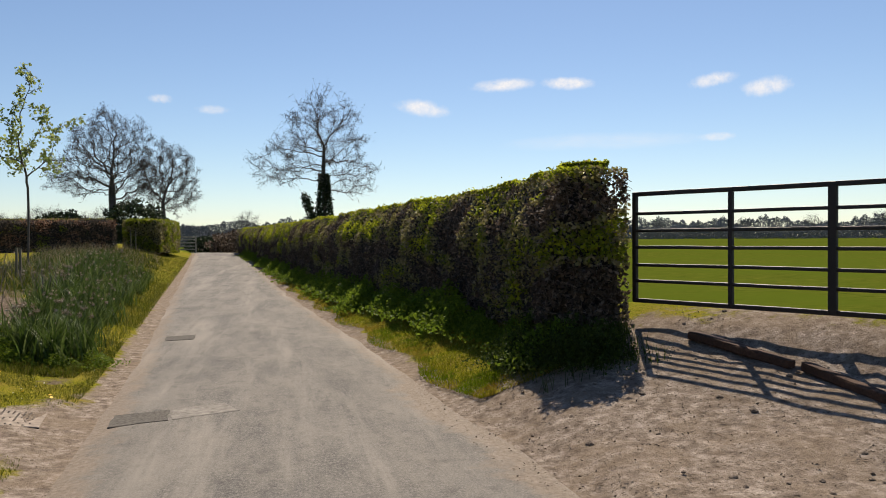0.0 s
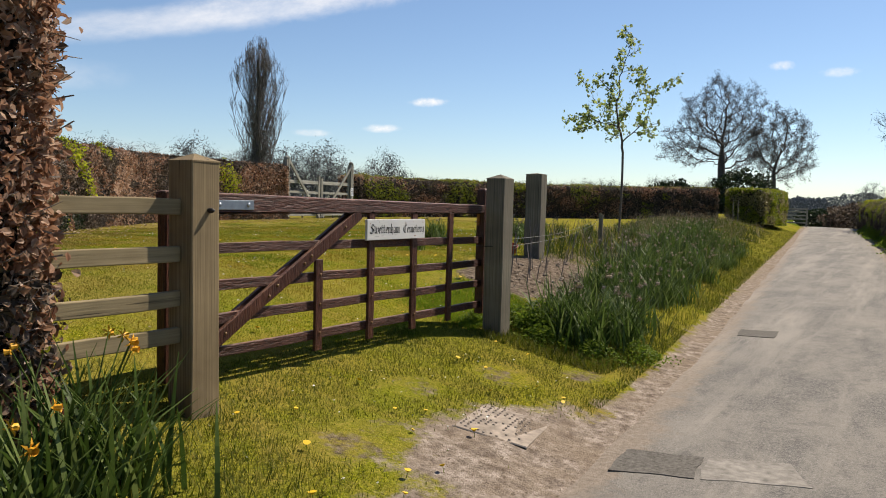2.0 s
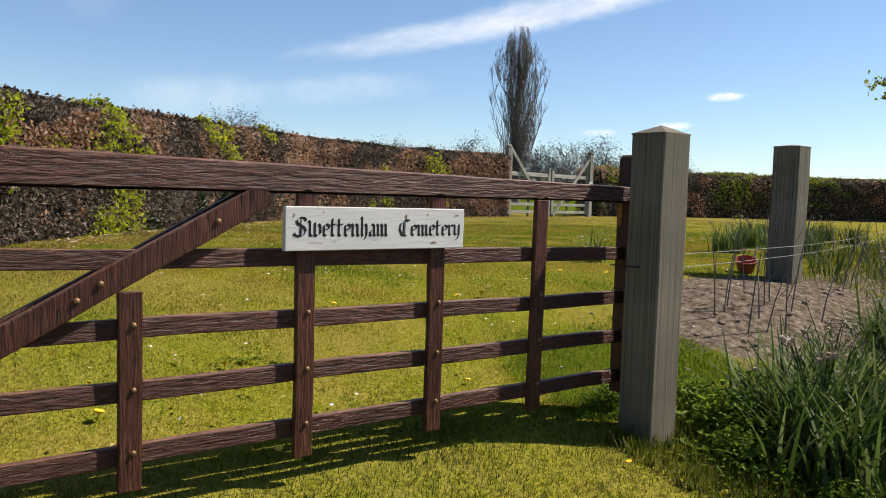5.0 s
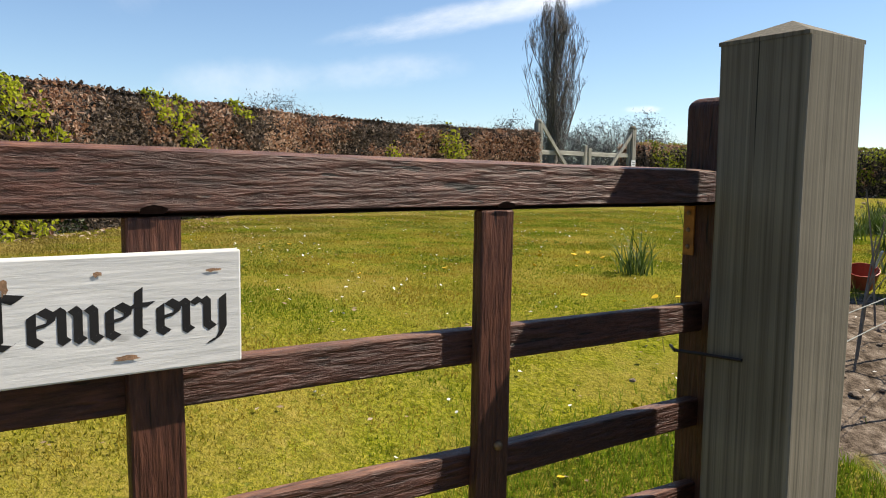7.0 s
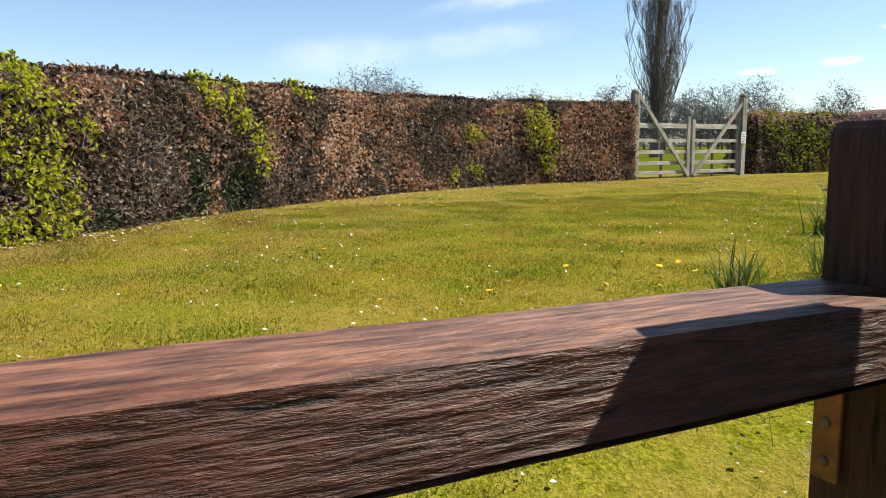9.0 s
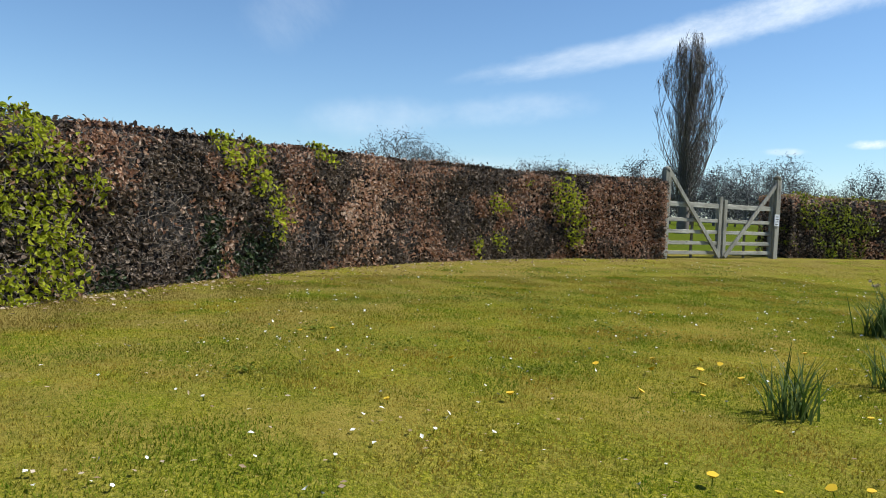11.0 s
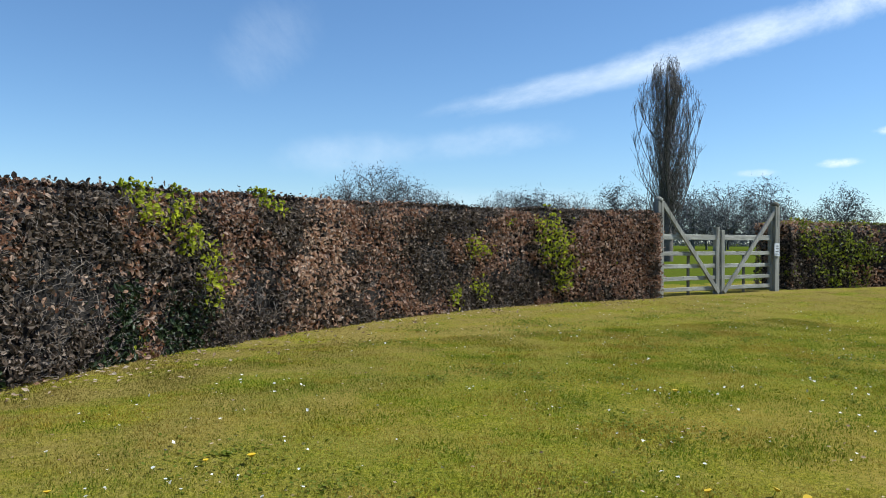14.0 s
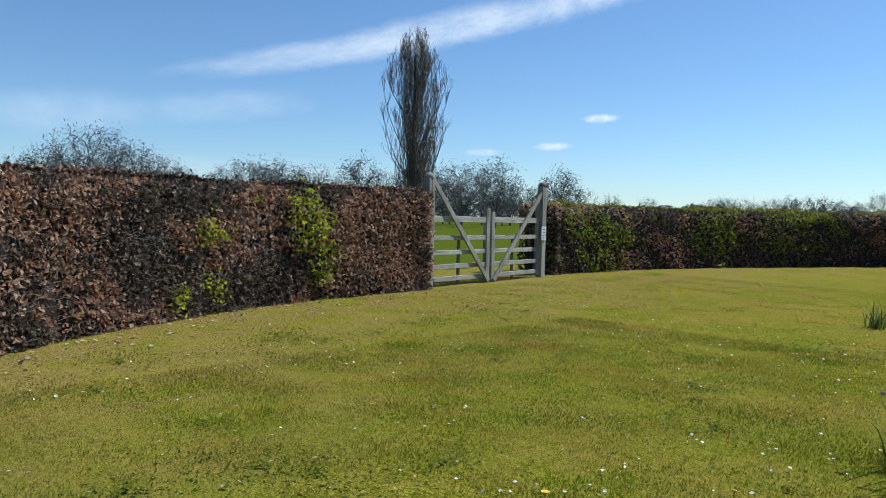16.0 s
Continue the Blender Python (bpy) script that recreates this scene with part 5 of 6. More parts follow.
# evergreen shrubs under the oaks
def shrub(name, label, at, wide, tall, mat, count, size, seed):
    r = np.random.default_rng(seed)
    root = thing(name, label, "shrub", at=at)
    d = r.normal(size=(count, 3))
    d /= np.linalg.norm(d, axis=1, keepdims=True)
    lump = np.array([1 + 0.45 * noise.noise(Vector(q) * 2.2 + Vector((seed, 0, 0))) for q in d])[:, None]
    p = d * lump * r.uniform(0.45, 1.0, (count, 1)) ** 0.4 * np.array([[wide / 2, wide / 2, tall / 2]]) + np.array([[0, 0, tall / 2]])
    p = p[p[:, 2] > -0.05]
    v, f = leaves(p, size, r)
    tagged(part("foliage", quick_mesh("foliage", v, f, mat), None, root), kind="stuff")
    rows = []
    for k in range(26):
        q = p[r.integers(0, len(p))] * 0.9
        rows.append((r.normal() * 0.1, r.normal() * 0.1, 0, *q, 0.03, 0.008))
    v, f = tubes(rows, 4)
    tagged(part("inner_branching", quick_mesh("inner_branching", v, f, M_TWIG), None, root), kind="stuff")
    return root


shrub("evergreen_shrub", "rounded dark green shrub below the bare oaks", (-11.3, 65, 0.7), 5.0, 3.9, M_DARKGREEN, 5000, 0.24, 3)
shrub("evergreen_shrub", "low dark green shrub behind the hedge", (-16.2, 64, 0.7), 4.0, 3.0, M_DARKGREEN, 4200, 0.24, 4)
shrub("bramble_mound", "low dark bramble mound at the bend of the lane", (-2.6, 62, 0.3), 5.2, 1.9, M_DULL, 4200, 0.2, 6)
shrub("bramble_mound", "low dark bramble mound at the bend of the lane", (-5.4, 66, 0.3), 4.2, 1.5, M_DARKGREEN, 3000, 0.2, 7)

# far trees along the field edges: a few kinds, copied
kinds = []
for k in range(4):
    rr = np.random.default_rng(40 + k)
    wide = (3.0, 3.6, 2.5, 3.2)[k]
    rows = grown(rr, [((0.2 * k, 0, 5.8), (wide, wide, 2.9)), ((1.0 - 0.6 * k, 0, 4.0), (wide * 0.9, wide * 0.9, 1.5))], (190, 90), 2.6, 0.5, 5.0, 0.7, 0.026, wander=0.35, up=0.06, power=0.45, sprays=(0, 0))
    kinds.append(tree_thing("far_tree", "distant bare woodland tree on the horizon", rows, (-62 - k * 9, 76 + k * 4, 0.5), M_HAZED_BARK, cut=0.10, sides=4))
    outer_twiggery(kinds[-1], rr, 3200, 0.42, 0.13, M_HAZED_BARK, 1.0)
    kinds[-1]["group"] = "horizon trees"
r3 = np.random.default_rng(77)


def far_tree(x, y, scale, z=0.5):
    ob = copy_thing(kinds[r3.integers(0, 4)], pose(x, y, z, 0, 0, r3.uniform(0, 360)))
    ob.scale = (scale * r3.uniform(0.9, 1.2), scale * r3.uniform(0.9, 1.2), scale)
    return ob


def bearing(left, dist):
    """Place at an angle to the left of +y and a distance, seen from the gate."""
    return -3.5 - math.sin(radians(left)) * dist, 8 + math.cos(radians(left)) * dist


# stands of trees: bearing of the middle, distance, width and height
STANDS = [(70.5, 150, 16, 13), (67.5, 150, 20, 17), (63.5, 152, 16, 12), (57.8, 150, 18, 13.5), (54.5, 152, 14, 12.5), (50.3, 124, 10, 11.5), (46, 118, 12, 9),
          (42.2, 120, 12, 10), (39.5, 122, 9, 9), (35.8, 150, 9, 12), (24, 190, 22, 8.5), (19, 180, 26, 9), (14.5, 160, 20, 8.5), (10.5, 150, 18, 8)]
for left, dist, wide, tall in STANDS:
    count = max(3, round(wide / 3.2))
    for k in range(count):
        u = (k + 0.5) / count * 2 - 1
        dome = tall * (1 - 0.42 * u * u) * r3.uniform(0.88, 1.04)
        far_tree(*bearing(left - math.degrees(u * wide * 0.5 / dist), dist + r3.uniform(-5, 5)), dome / 8.9, 0.0)
for k in range(38):
    a = radians(-80 + 160 * k / 37 + r3.uniform(-1.2, 1.2))
    d = r3.uniform(190, 250)
    far_tree(math.sin(a) * d, math.cos(a) * d, r3.uniform(0.7, 1.05), 0.0)


def far_wood(name, label, a0, a1, dist, tall, seed, mat, count=16000, size=1.3):
    """A strip of far woodland: a mass of fine twigs on an arc round the lane, with an uneven top."""
    r = np.random.default_rng(seed)
    a = np.radians(r.uniform(a0, a1, count))
    d = dist + r.uniform(0, 30, count)
    edge = np.array([0.58 + 0.34 * noise.noise(Vector((q * 14, seed, 0))) + 0.20 * noise.noise(Vector((q * 60, seed, 0))) + 0.12 * noise.noise(Vector((q * 170, seed, 0))) for q in a])
    z = r.uniform(0, 1, count) ** 0.8 * tall * edge
    v, f = flecks(np.stack([np.sin(a) * d, np.cos(a) * d, z], -1), size, r, aspect=0.35)
    root = thing(name, label, "woodland", kind="stuff")
    tagged(part("fine_branching", quick_mesh("fine_branching", v, f, mat), None, root), kind="stuff")


# The blue-grey of these twigs is painted haze.
M_HAZED_WOOD = plain("far_wood_twigs", (0.20, 0.215, 0.235), 0.95, 0.0, 0.15, 0.05, 0.0)
far_wood("distant_woodland", "leafless woodland along the horizon with haze in its blue-grey colour", -100, 100, 260, 12, 1, M_HAZED_WOOD, 150000, 0.9)
far_wood("field_edge_wood", "bare woodland beyond the pasture", 14, 100, 175, 6.5, 2, M_HAZED_WOOD, 70000, 0.6)
far_wood("valley_wood", "dark hazy wood beyond the bend of the lane", -14, 6, 150, 5.5, 3, M_HAZED_WOOD, 30000, 0.5)


# ---- plants near the path ----
def blades(pts, length, wide, r, lean=0.5, bend=0.6, parts=3):
    """Long curved leaf blades rising from the points."""
    n = len(pts)
    a = r.uniform(0, 2 * math.pi, n)
    out = np.stack([np.cos(a), np.sin(a), np.zeros(n)], -1)
    side = np.stack([-np.sin(a), np.cos(a), np.zeros(n)], -1)
    L = (length * r.uniform(0.6, 1.15, n))[:, None]
    le, be = (lean * r.uniform(0.1, 1.0, n))[:, None], (bend * r.uniform(0.2, 1.2, n))[:, None]
    V = np.empty((n, (parts + 1) * 2, 3))
    for k in range(parts + 1):
        t = k / parts
        c = pts + out * L * (le * t + be * t * t) * 0.6 + np.array([[0, 0, 1.0]]) * L * (t - 0.35 * be * t ** 2.2)
        w = wide * (1 - 0.85 * t ** 2) / 2
        V[:, 2 * k], V[:, 2 * k + 1] = c - side * w, c + side * w
    m = (parts + 1) * 2
    b = (np.arange(n) * m)[:, None]
    return V.reshape(-1, 3), np.concatenate([b + np.array([[2 * k, 2 * k + 1, 2 * k + 3, 2 * k + 2]]) for k in range(parts)])


def daffodil(seed, count, length, wide=0.014, radius=0.12, flowers=0, label="clump of long green daffodil leaves", group="daffodil clumps", mat=None, bloom_mat=None):
    r = np.random.default_rng(seed)
    root = thing("daffodil_clump", label, "plant", group)
    base = np.concatenate([r.normal(size=(count, 2)) * radius * 0.6, np.full((count, 1), -0.03)], 1)
    v, f = blades(base, length, wide, r, 0.5, 0.75, 4)
    tagged(part("foliage", quick_mesh("foliage", v, f, mat or M_BLADE), None, root), kind="stuff")
    for k in range(flowers):
        a, h = r.uniform(0, 6.283), length * r.uniform(0.85, 1.12)
        rad = r.uniform(0.1, 0.32)
        tip = Vector((math.cos(a) * rad, math.sin(a) * rad, h))
        v, f = tubes([(0, 0, 0, tip.x * 0.5, tip.y * 0.5, h * 0.6, 0.004, 0.0035), (tip.x * 0.5, tip.y * 0.5, h * 0.6, *tip, 0.0035, 0.003)], 4)
        part("stalk", quick_mesh("stalk", v, f, mat or M_BLADE), None, root)
        bm = bmesh.new()
        q = Vector((0, 0, 1)).rotation_difference(Vector((math.cos(a), math.sin(a), -0.1))).to_matrix().to_4x4()
        at = Matrix.Translation(tip) @ q
        for j in range(6):
            t = j * math.pi / 3
            w = 0.26
            c0, c1, c2 = [at @ Vector((math.cos(t + o) * l, math.sin(t + o) * l, zz)) for o, l, zz in ((-w, 0.02, 0.006), (0, 0.037, 0.0), (w, 0.02, 0.006))]
            bm.faces.new([bm.verts.new(p) for p in (at @ Vector((0, 0, 0)), c0, c1, c2)])
        bmesh.ops.create_cone(bm, segments=8, radius1=0.009, radius2=0.014, depth=0.024, matrix=at @ Matrix.Translation((0, 0, 0.014)))
        part("flower", bm, bloom_mat or M_ORANGE, root, "withered papery bloom" if bloom_mat else "yellow-orange daffodil bloom")
    return root


clumps = [daffodil(100 + k, 120, 0.5, 0.018, 0.2, 4, bloom_mat=M_DRY) for k in range(3)]
r4 = np.random.default_rng(55)
first = [(-2.75, 9.75), (-2.45, 10.15), (-2.95, 10.2)]
for ob, (x, y) in zip(clumps, first):
    ob.matrix_basis = Matrix.Translation(spot(x, y)) @ Matrix.Scale(1.25, 4)
for k in range(64):
    y = 10.0 + 17.0 * (k / 63) ** 1.1
    c0 = float(road_mid(y))
    x = c0 - 2.35 - r4.uniform(0, 0.6 + 0.07 * (y - 10)) ** 1.1
    ob = copy_thing(clumps[r4.integers(0, 3)], Matrix.Translation(spot(x, y)) @ pose(0, 0, 0, 0, 0, r4.uniform(0, 360)))
    s = r4.uniform(0.8, 1.3)
    ob.scale = (s, s, s * r4.uniform(0.85, 1.1))
for k in range(16):
    x, y = -5.3 - r4.uniform(0, 2.6), 14.5 + r4.uniform(0, 6)
    ob = copy_thing(clumps[r4.integers(0, 3)], Matrix.Translation(spot(x, y)) @ pose(0, 0, 0, 0, 0, r4.uniform(0, 360)))
    ob.scale = (0.75, 0.75, 0.8)
near = daffodil(120, 200, 0.62, 0.024, 0.3, 7, "large daffodil clump with fading orange-yellow flowers beside the fence", "roadside daffodils")
near.matrix_basis = Matrix.Translation(spot(-2.98, 4.5)) @ Matrix.Scale(1.08, 4)
near2 = daffodil(121, 130, 0.5, 0.022, 0.25, 3, "daffodil clump with a few fading flowers beside the hedge", "roadside daffodils")
near2.matrix_basis = Matrix.Translation(spot(-2.72, 3.95)) @ Matrix.Scale(1.15, 4)
lawn_clump = daffodil(122, 55, 0.36, 0.012, 0.09, 0, "small upright daffodil clump growing in the lawn", "lawn daffodils")
lawn_clump.matrix_basis = Matrix.Translation(spot(-6.05, 11.8))
lc = copy_thing(lawn_clump, Matrix.Translation(spot(-6.3, 12.9)))
lc = copy_thing(lawn_clump, Matrix.Translation(spot(-9.5, 20.8)))


def in_zone(x, y, which):
    s = x - road_mid(y)
    if which == "lawn":
        return (x < -3.7) & (x > -15.5) & ~((x > -5.0) & (y > 9.6))
    if which == "bed":
        tuft = np.array([noise.noise(Vector((p * 1.3, q * 1.3, 5.0))) for p, q in zip(x, y)])
        return (s < -2.75 - 0.3 * np.sin(y * 1.7)) & (tuft > -0.05) & (x > -5.3 - 0.2 * np.maximum(0, y - 14))
    return s < -1.85


def grass(name, label, x0, x1, y0, y1, count, length, wide, mat, seed, which, bare=None):
    r = np.random.default_rng(seed)
    x, y = r.uniform(x0, x1, count), r.uniform(y0, y1, count)
    keep = in_zone(x, y, which)
    if bare:
        for cx, cy, rx, ry in bare:
            keep &= (((x - cx) / rx) ** 2 + ((y - cy) / ry) ** 2 + r.normal(size=count) * 0.25) > 1
    x, y = x[keep], y[keep]
    v, f = blades(np.stack([x, y, land(x, y) - 0.005], -1), length, wide, r, 0.9, 0.6, 1)
    me = quick_mesh(name, v, f, mat)
    me.attributes.new("straw", "FLOAT", "POINT").data.foreach_set("value", straw_zone(v[:, 0], v[:, 1]).astype(np.float32))
    ob = new(name, me)
    tagged(ob, label, "grass", kind="stuff")


BARE = [(-2.0, 6.7, 0.62, 1.2), (-2.6, 6.1, 0.3, 0.4), (-2.75, 8.1, 0.3, 0.3), (-2.3, 8.9, 0.25, 0.4), (-3.0, 7.1, 0.2, 0.3), (-4.1, 11.6, 0.7, 1.6), (-1.9, 3.6, 0.4, 2.0)]
grass("lawn_grass", "short mown lawn grass with mossy yellow patches", -12.2, -3.7, 5.5, 18.5, 520000, 0.021, 0.0055, M_GRASS, 1, "lawn")
grass("lawn_grass", "short mown lawn grass with mossy yellow patches", -15.4, -5.0, 7, 26, 150000, 0.020, 0.009, M_GRASS, 2, "lawn")
grass("verge_grass", "tufted verge grass beside the lane", -3.9, -1.6, 2, 12, 110000, 0.034, 0.005, M_ROUGH, 3, "verge", BARE)


# ---- clouds far behind the trees ----
def cloud_material():
    m = Mat("thin_white_cloud", 1.0)
    n = m.noise(1.9, 7, 0.68, m.math_vec())
    sep = m.n.new("ShaderNodeSeparateXYZ")
    m.link(m.co, sep.inputs[0])
    x2, y2 = m.math("MULTIPLY", sep.outputs[0], sep.outputs[0]), m.math("MULTIPLY", sep.outputs[1], sep.outputs[1])
    fall = m.math("SUBTRACT", 1.0, m.math("ADD", x2, y2))
    a = m.math("MULTIPLY", m.math("SUBTRACT", m.math("ADD", m.math("MULTIPLY", fall, 0.62), m.math("MULTIPLY", n, 1.25)), 0.70), 1.25)
    a = m.math("MULTIPLY", m.math("MAXIMUM", m.math("MINIMUM", a, 1.0), 0.0), m.math("MAXIMUM", m.math("MINIMUM", m.math("MULTIPLY", fall, 1.2), 1.0), 0.0))
    a = m.math("MULTIPLY", a, m.attr_object())
    e, t, x = m.n.new("ShaderNodeEmission"), m.n.new("ShaderNodeBsdfTransparent"), m.n.new("ShaderNodeMixShader")
    e.inputs["Color"].default_value, e.inputs["Strength"].default_value = (0.97, 0.985, 1.0, 1), 0.72
    m.link(a, x.inputs[0])
    m.link(t.outputs[0], x.inputs[1])
    m.link(e.outputs[0], x.inputs[2])
    m.link(x.outputs[0], m.n["Material Output"].inputs["Surface"])
    return m.m


def _shifted(self):
    """Object coordinates shifted by the object's own random number."""
    v, info = self.n.new("ShaderNodeVectorMath"), self.n.new("ShaderNodeObjectInfo")
    s = self.n.new("ShaderNodeVectorMath")
    s.operation = "SCALE"
    s.inputs[0].default_value = (37.0, 19.0, 11.0)
    self.link(info.outputs["Random"], s.inputs["Scale"])
    v.operation = "ADD"
    self.link(self.stretch((1.7, 0.5, 1.0)), v.inputs[0])
    self.link(s.outputs[0], v.inputs[1])
    return v.outputs[0]


def _thickness(self):
    """How dense a cloud is, from its object colour."""
    info, sep = self.n.new("ShaderNodeObjectInfo"), self.n.new("ShaderNodeSeparateColor")
    self.link(info.outputs["Color"], sep.inputs[0])
    return sep.outputs[0]


Mat.math_vec, Mat.attr_object = _shifted, _thickness
M_CLOUD = cloud_material()
grid = bmesh.new()
bmesh.ops.create_grid(grid, x_segments=6, y_segments=6, size=1.0)
cloud_mesh = bpy.data.meshes.new("cloud")
grid.to_mesh(cloud_mesh)
grid.free()
cloud_mesh.materials.append(M_CLOUD)
# degrees left of +y, height above the horizon, half width, half height, tilt, density
CLOUDS = [(54, 11.4, 12, 1.3, 10, 0.5), (44, 13.6, 11, 1.7, 12, 0.78), (34, 15.9, 7, 1.8, 13, 0.75), (32.6, 7.4, 1.7, 0.42, 3, 0.9), (36, 5.4, 1.6, 0.4, 2, 0.85),
          (41, 4.9, 1.8, 0.35, 0, 0.5), (70, 6.5, 7, 2.0, 4, 0.25), (76, 14, 5, 3.4, 40, 0.14), (60, 7.5, 8, 1.5, 6, 0.25), (-16.6, 11.2, 2.8, 0.6, 3, 0.95), (-21.4, 11.2, 2.2, 0.6, -3, 0.95),
          (-10.6, 9.6, 2.4, 0.75, -8, 0.9), (-31.5, 10.9, 1.9, 0.6, 8, 0.9), (-35, 10.2, 2.0, 0.8, 5, 0.9), (-24, 7, 9, 0.8, 0, 0.3), (-31.8, 7.0, 1.5, 0.4, 0, 0.6), (8, 9.8, 1.0, 0.4, 0, 0.6), (4.5, 9.2, 1.4, 0.4, 0, 0.5), (60, 3.0, 16, 1.4, 0, 0.25)]
for left, up, hw, hh, tilt, dense in CLOUDS:
    d, a, e = 1600.0, radians(left), radians(up)
    p = Vector((-math.sin(a) * math.cos(e) * d, math.cos(a) * math.cos(e) * d, math.sin(e) * d))
    ob = new("cloud", cloud_mesh)
    ob.matrix_basis = look(p, (0, 0, 0)) @ pose(0, 0, 0, 0, 180, 0) @ pose(0, 0, 0, 0, 0, tilt) @ Matrix.Diagonal((d * math.tan(radians(hw)), d * math.tan(radians(hh)), 1, 1))
    ob.color = (dense * 1.15 if hw < 5 else dense, dense, dense, 1)
    tagged(ob, "thin white wisp of fair-weather cloud", "cloud", "clouds", "structure")


# ---- the lane: drain cover, patches, stones ----
def flat_patch(name, label, category, corners, mat, lift=0.006, thick=0.02):
    bm = bmesh.new()
    pts = [Vector((x, y, float(road_rise(y)) + 0.028 * (1 - ((x - float(road_mid(y))) / 1.6) ** 2) + lift)) for x, y in corners]
    ring = []
    for a, b in zip(pts, pts[1:] + pts[:1]):
        for k in range(6):
            p = a.lerp(b, k / 6)
            j = noise.noise(p * 5.0) * 0.025
            ring.append(bm.verts.new(p + Vector((j, -j, 0))))
    f = bm.faces.new(ring)
    ex = bmesh.ops.extrude_face_region(bm, geom=[f])
    for v in ex["geom"]:
        if isinstance(v, bmesh.types.BMVert):
            v.co.z -= thick
    bmesh.ops.recalc_face_normals(bm, faces=bm.faces)
    me = bpy.data.meshes.new(name)
    bm.to_mesh(me)
    bm.free()
    me.materials.append(mat)
    return tagged(new(name, me), label, category)


flat_patch("road_patch", "dark square tarmac repair in the lane", "road patch", [(-1.42, 6.84), (-0.95, 6.95), (-0.98, 7.36), (-1.44, 7.28)], M_PATCH_A)
flat_patch("road_patch", "pale concrete repair in the lane", "road patch", [(-0.92, 6.96), (-0.36, 7.16), (-0.52, 7.54), (-0.95, 7.37)], M_PATCH_B, 0.004)
flat_patch("manhole_cover", "worn iron manhole cover set in the lane", "manhole cover", [(-1.74, 12.45), (-1.30, 12.45), (-1.32, 13.02), (-1.76, 12.95)], M_PATCH_A, 0.008)


def drain_cover():
    c = Vector((-2.22, 7.08, 0))
    g = float(land(c.x, c.y))
    root = thing("drain_cover", "tilted sand-worn square drain cover with raised studs", "drain cover", at=(c.x, c.y, g - 0.012))
    root.rotation_euler = (0, radians(8), radians(8))
    part("slab", box(-0.25, 0.25, -0.30, 0.30, -0.08, 0.012, 0.006), M_GRATE, root)
    part("rim", box(-0.255, 0.255, -0.318, -0.302, -0.08, 0.010, 0.003), M_IRON, root, "dark iron edge")
    stud = bmesh.new()
    bmesh.ops.create_cone(stud, cap_ends=True, segments=6, radius1=0.011, radius2=0.007, depth=0.008)
    me = bpy.data.meshes.new("stud")
    stud.to_mesh(me)
    stud.free()
    me.materials.append(M_GRATE)
    worn = np.random.default_rng(17)
    for i in range(11):
        for j in range(12):
            if noise.noise(Vector((i * 0.33, j * 0.33, 2.0))) + 0.25 * worn.normal() > 0.08 or i > 8 + 2 * worn.uniform():
                continue
            ob = new("stud", me)
            ob.parent = root
            ob.location = (-0.225 + i * 0.044, -0.275 + j * 0.048 + (i % 2) * 0.02, 0.016)


drain_cover()


def rock(seed, size):
    bm = bmesh.new()
    bmesh.ops.create_icosphere(bm, subdivisions=2, radius=size)
    for v in bm.verts:
        v.co *= 1 + 0.5 * noise.noise(v.co / size * 1.1 + Vector((seed * 3.7, 0, 0)))
        v.co.z *= 0.6
    me = bpy.data.meshes.new("clod")
    bm.to_mesh(me)
    bm.free()
    me.materials.append(M_STONE)
    return me


r5 = np.random.default_rng(31)
rocks = [rock(k, 0.03) for k in range(5)]
for k in range(170):
    x, y = 1.9 + r5.uniform(0, 2.6), r5.uniform(1.5, 7.6)
    if k > 130:
        x, y = -3.6 - r5.uniform(0, 1.1), r5.uniform(9.9, 13.2)
    ob = new("clod", rocks[r5.integers(0, 5)])
    s = r5.uniform(0.2, 1.0) ** 2.0 * 0.9 + 0.14
    ob.matrix_basis = Matrix.Translation(spot(x, y, 0.004)) @ pose(0, 0, 0, 0, 0, r5.uniform(0, 360)) @ Matrix.Scale(s, 4)
    tagged(ob, "dark clod of dry earth on the bare ground", "clod", "earth clods")

# two old logs at the field entrance
for (x0, y0), (x1, y1), w in (((3.93, 6.81), (4.26, 5.74), 0.10), ((4.32, 5.66), (4.38, 4.81), 0.09)):
    a, b = spot(x0, y0, 0.03), spot(x1, y1, 0.03)
    root = thing("old_timber", "rotting reddish-brown timber baulk lying on the sand", "timber", "old timbers", at=a)
    bm = beam(a, b, w * 1.1, 0.085, 0.022, side=(0, 0, 1), cuts=10, warp=0.014, seed=int(w * 1000))
    bm.transform(Matrix.Translation(-Vector(a)))
    part("baulk", bm, M_LOG, root)


# ---- weeds at the hedge foot ----
def weed(seed, count, wide, tall, size, mat):
    r = np.random.default_rng(seed)
    root = thing("weed_clump", "leafy green nettles and weeds at the hedge foot", "weed", "hedge-foot weeds")
    p = np.stack([r.normal(size=count) * wide * 0.4, r.normal(size=count) * wide * 0.4, r.uniform(0, 1, count) * tall], -1)
    p[:, 2] *= np.exp(-(p[:, 0] ** 2 + p[:, 1] ** 2) / (wide * 0.6) ** 2)
    v, f = leaves(p, size, r, np.tile([[0, 0, 0.6]], (count, 1)))
    tagged(part("foliage", quick_mesh("foliage", v, f, mat), None, root), kind="stuff")
    return root


weeds = [weed(200 + k, 900, 0.6, 0.45, 0.062, M_NETTLE) for k in range(3)]
r6 = np.random.default_rng(61)
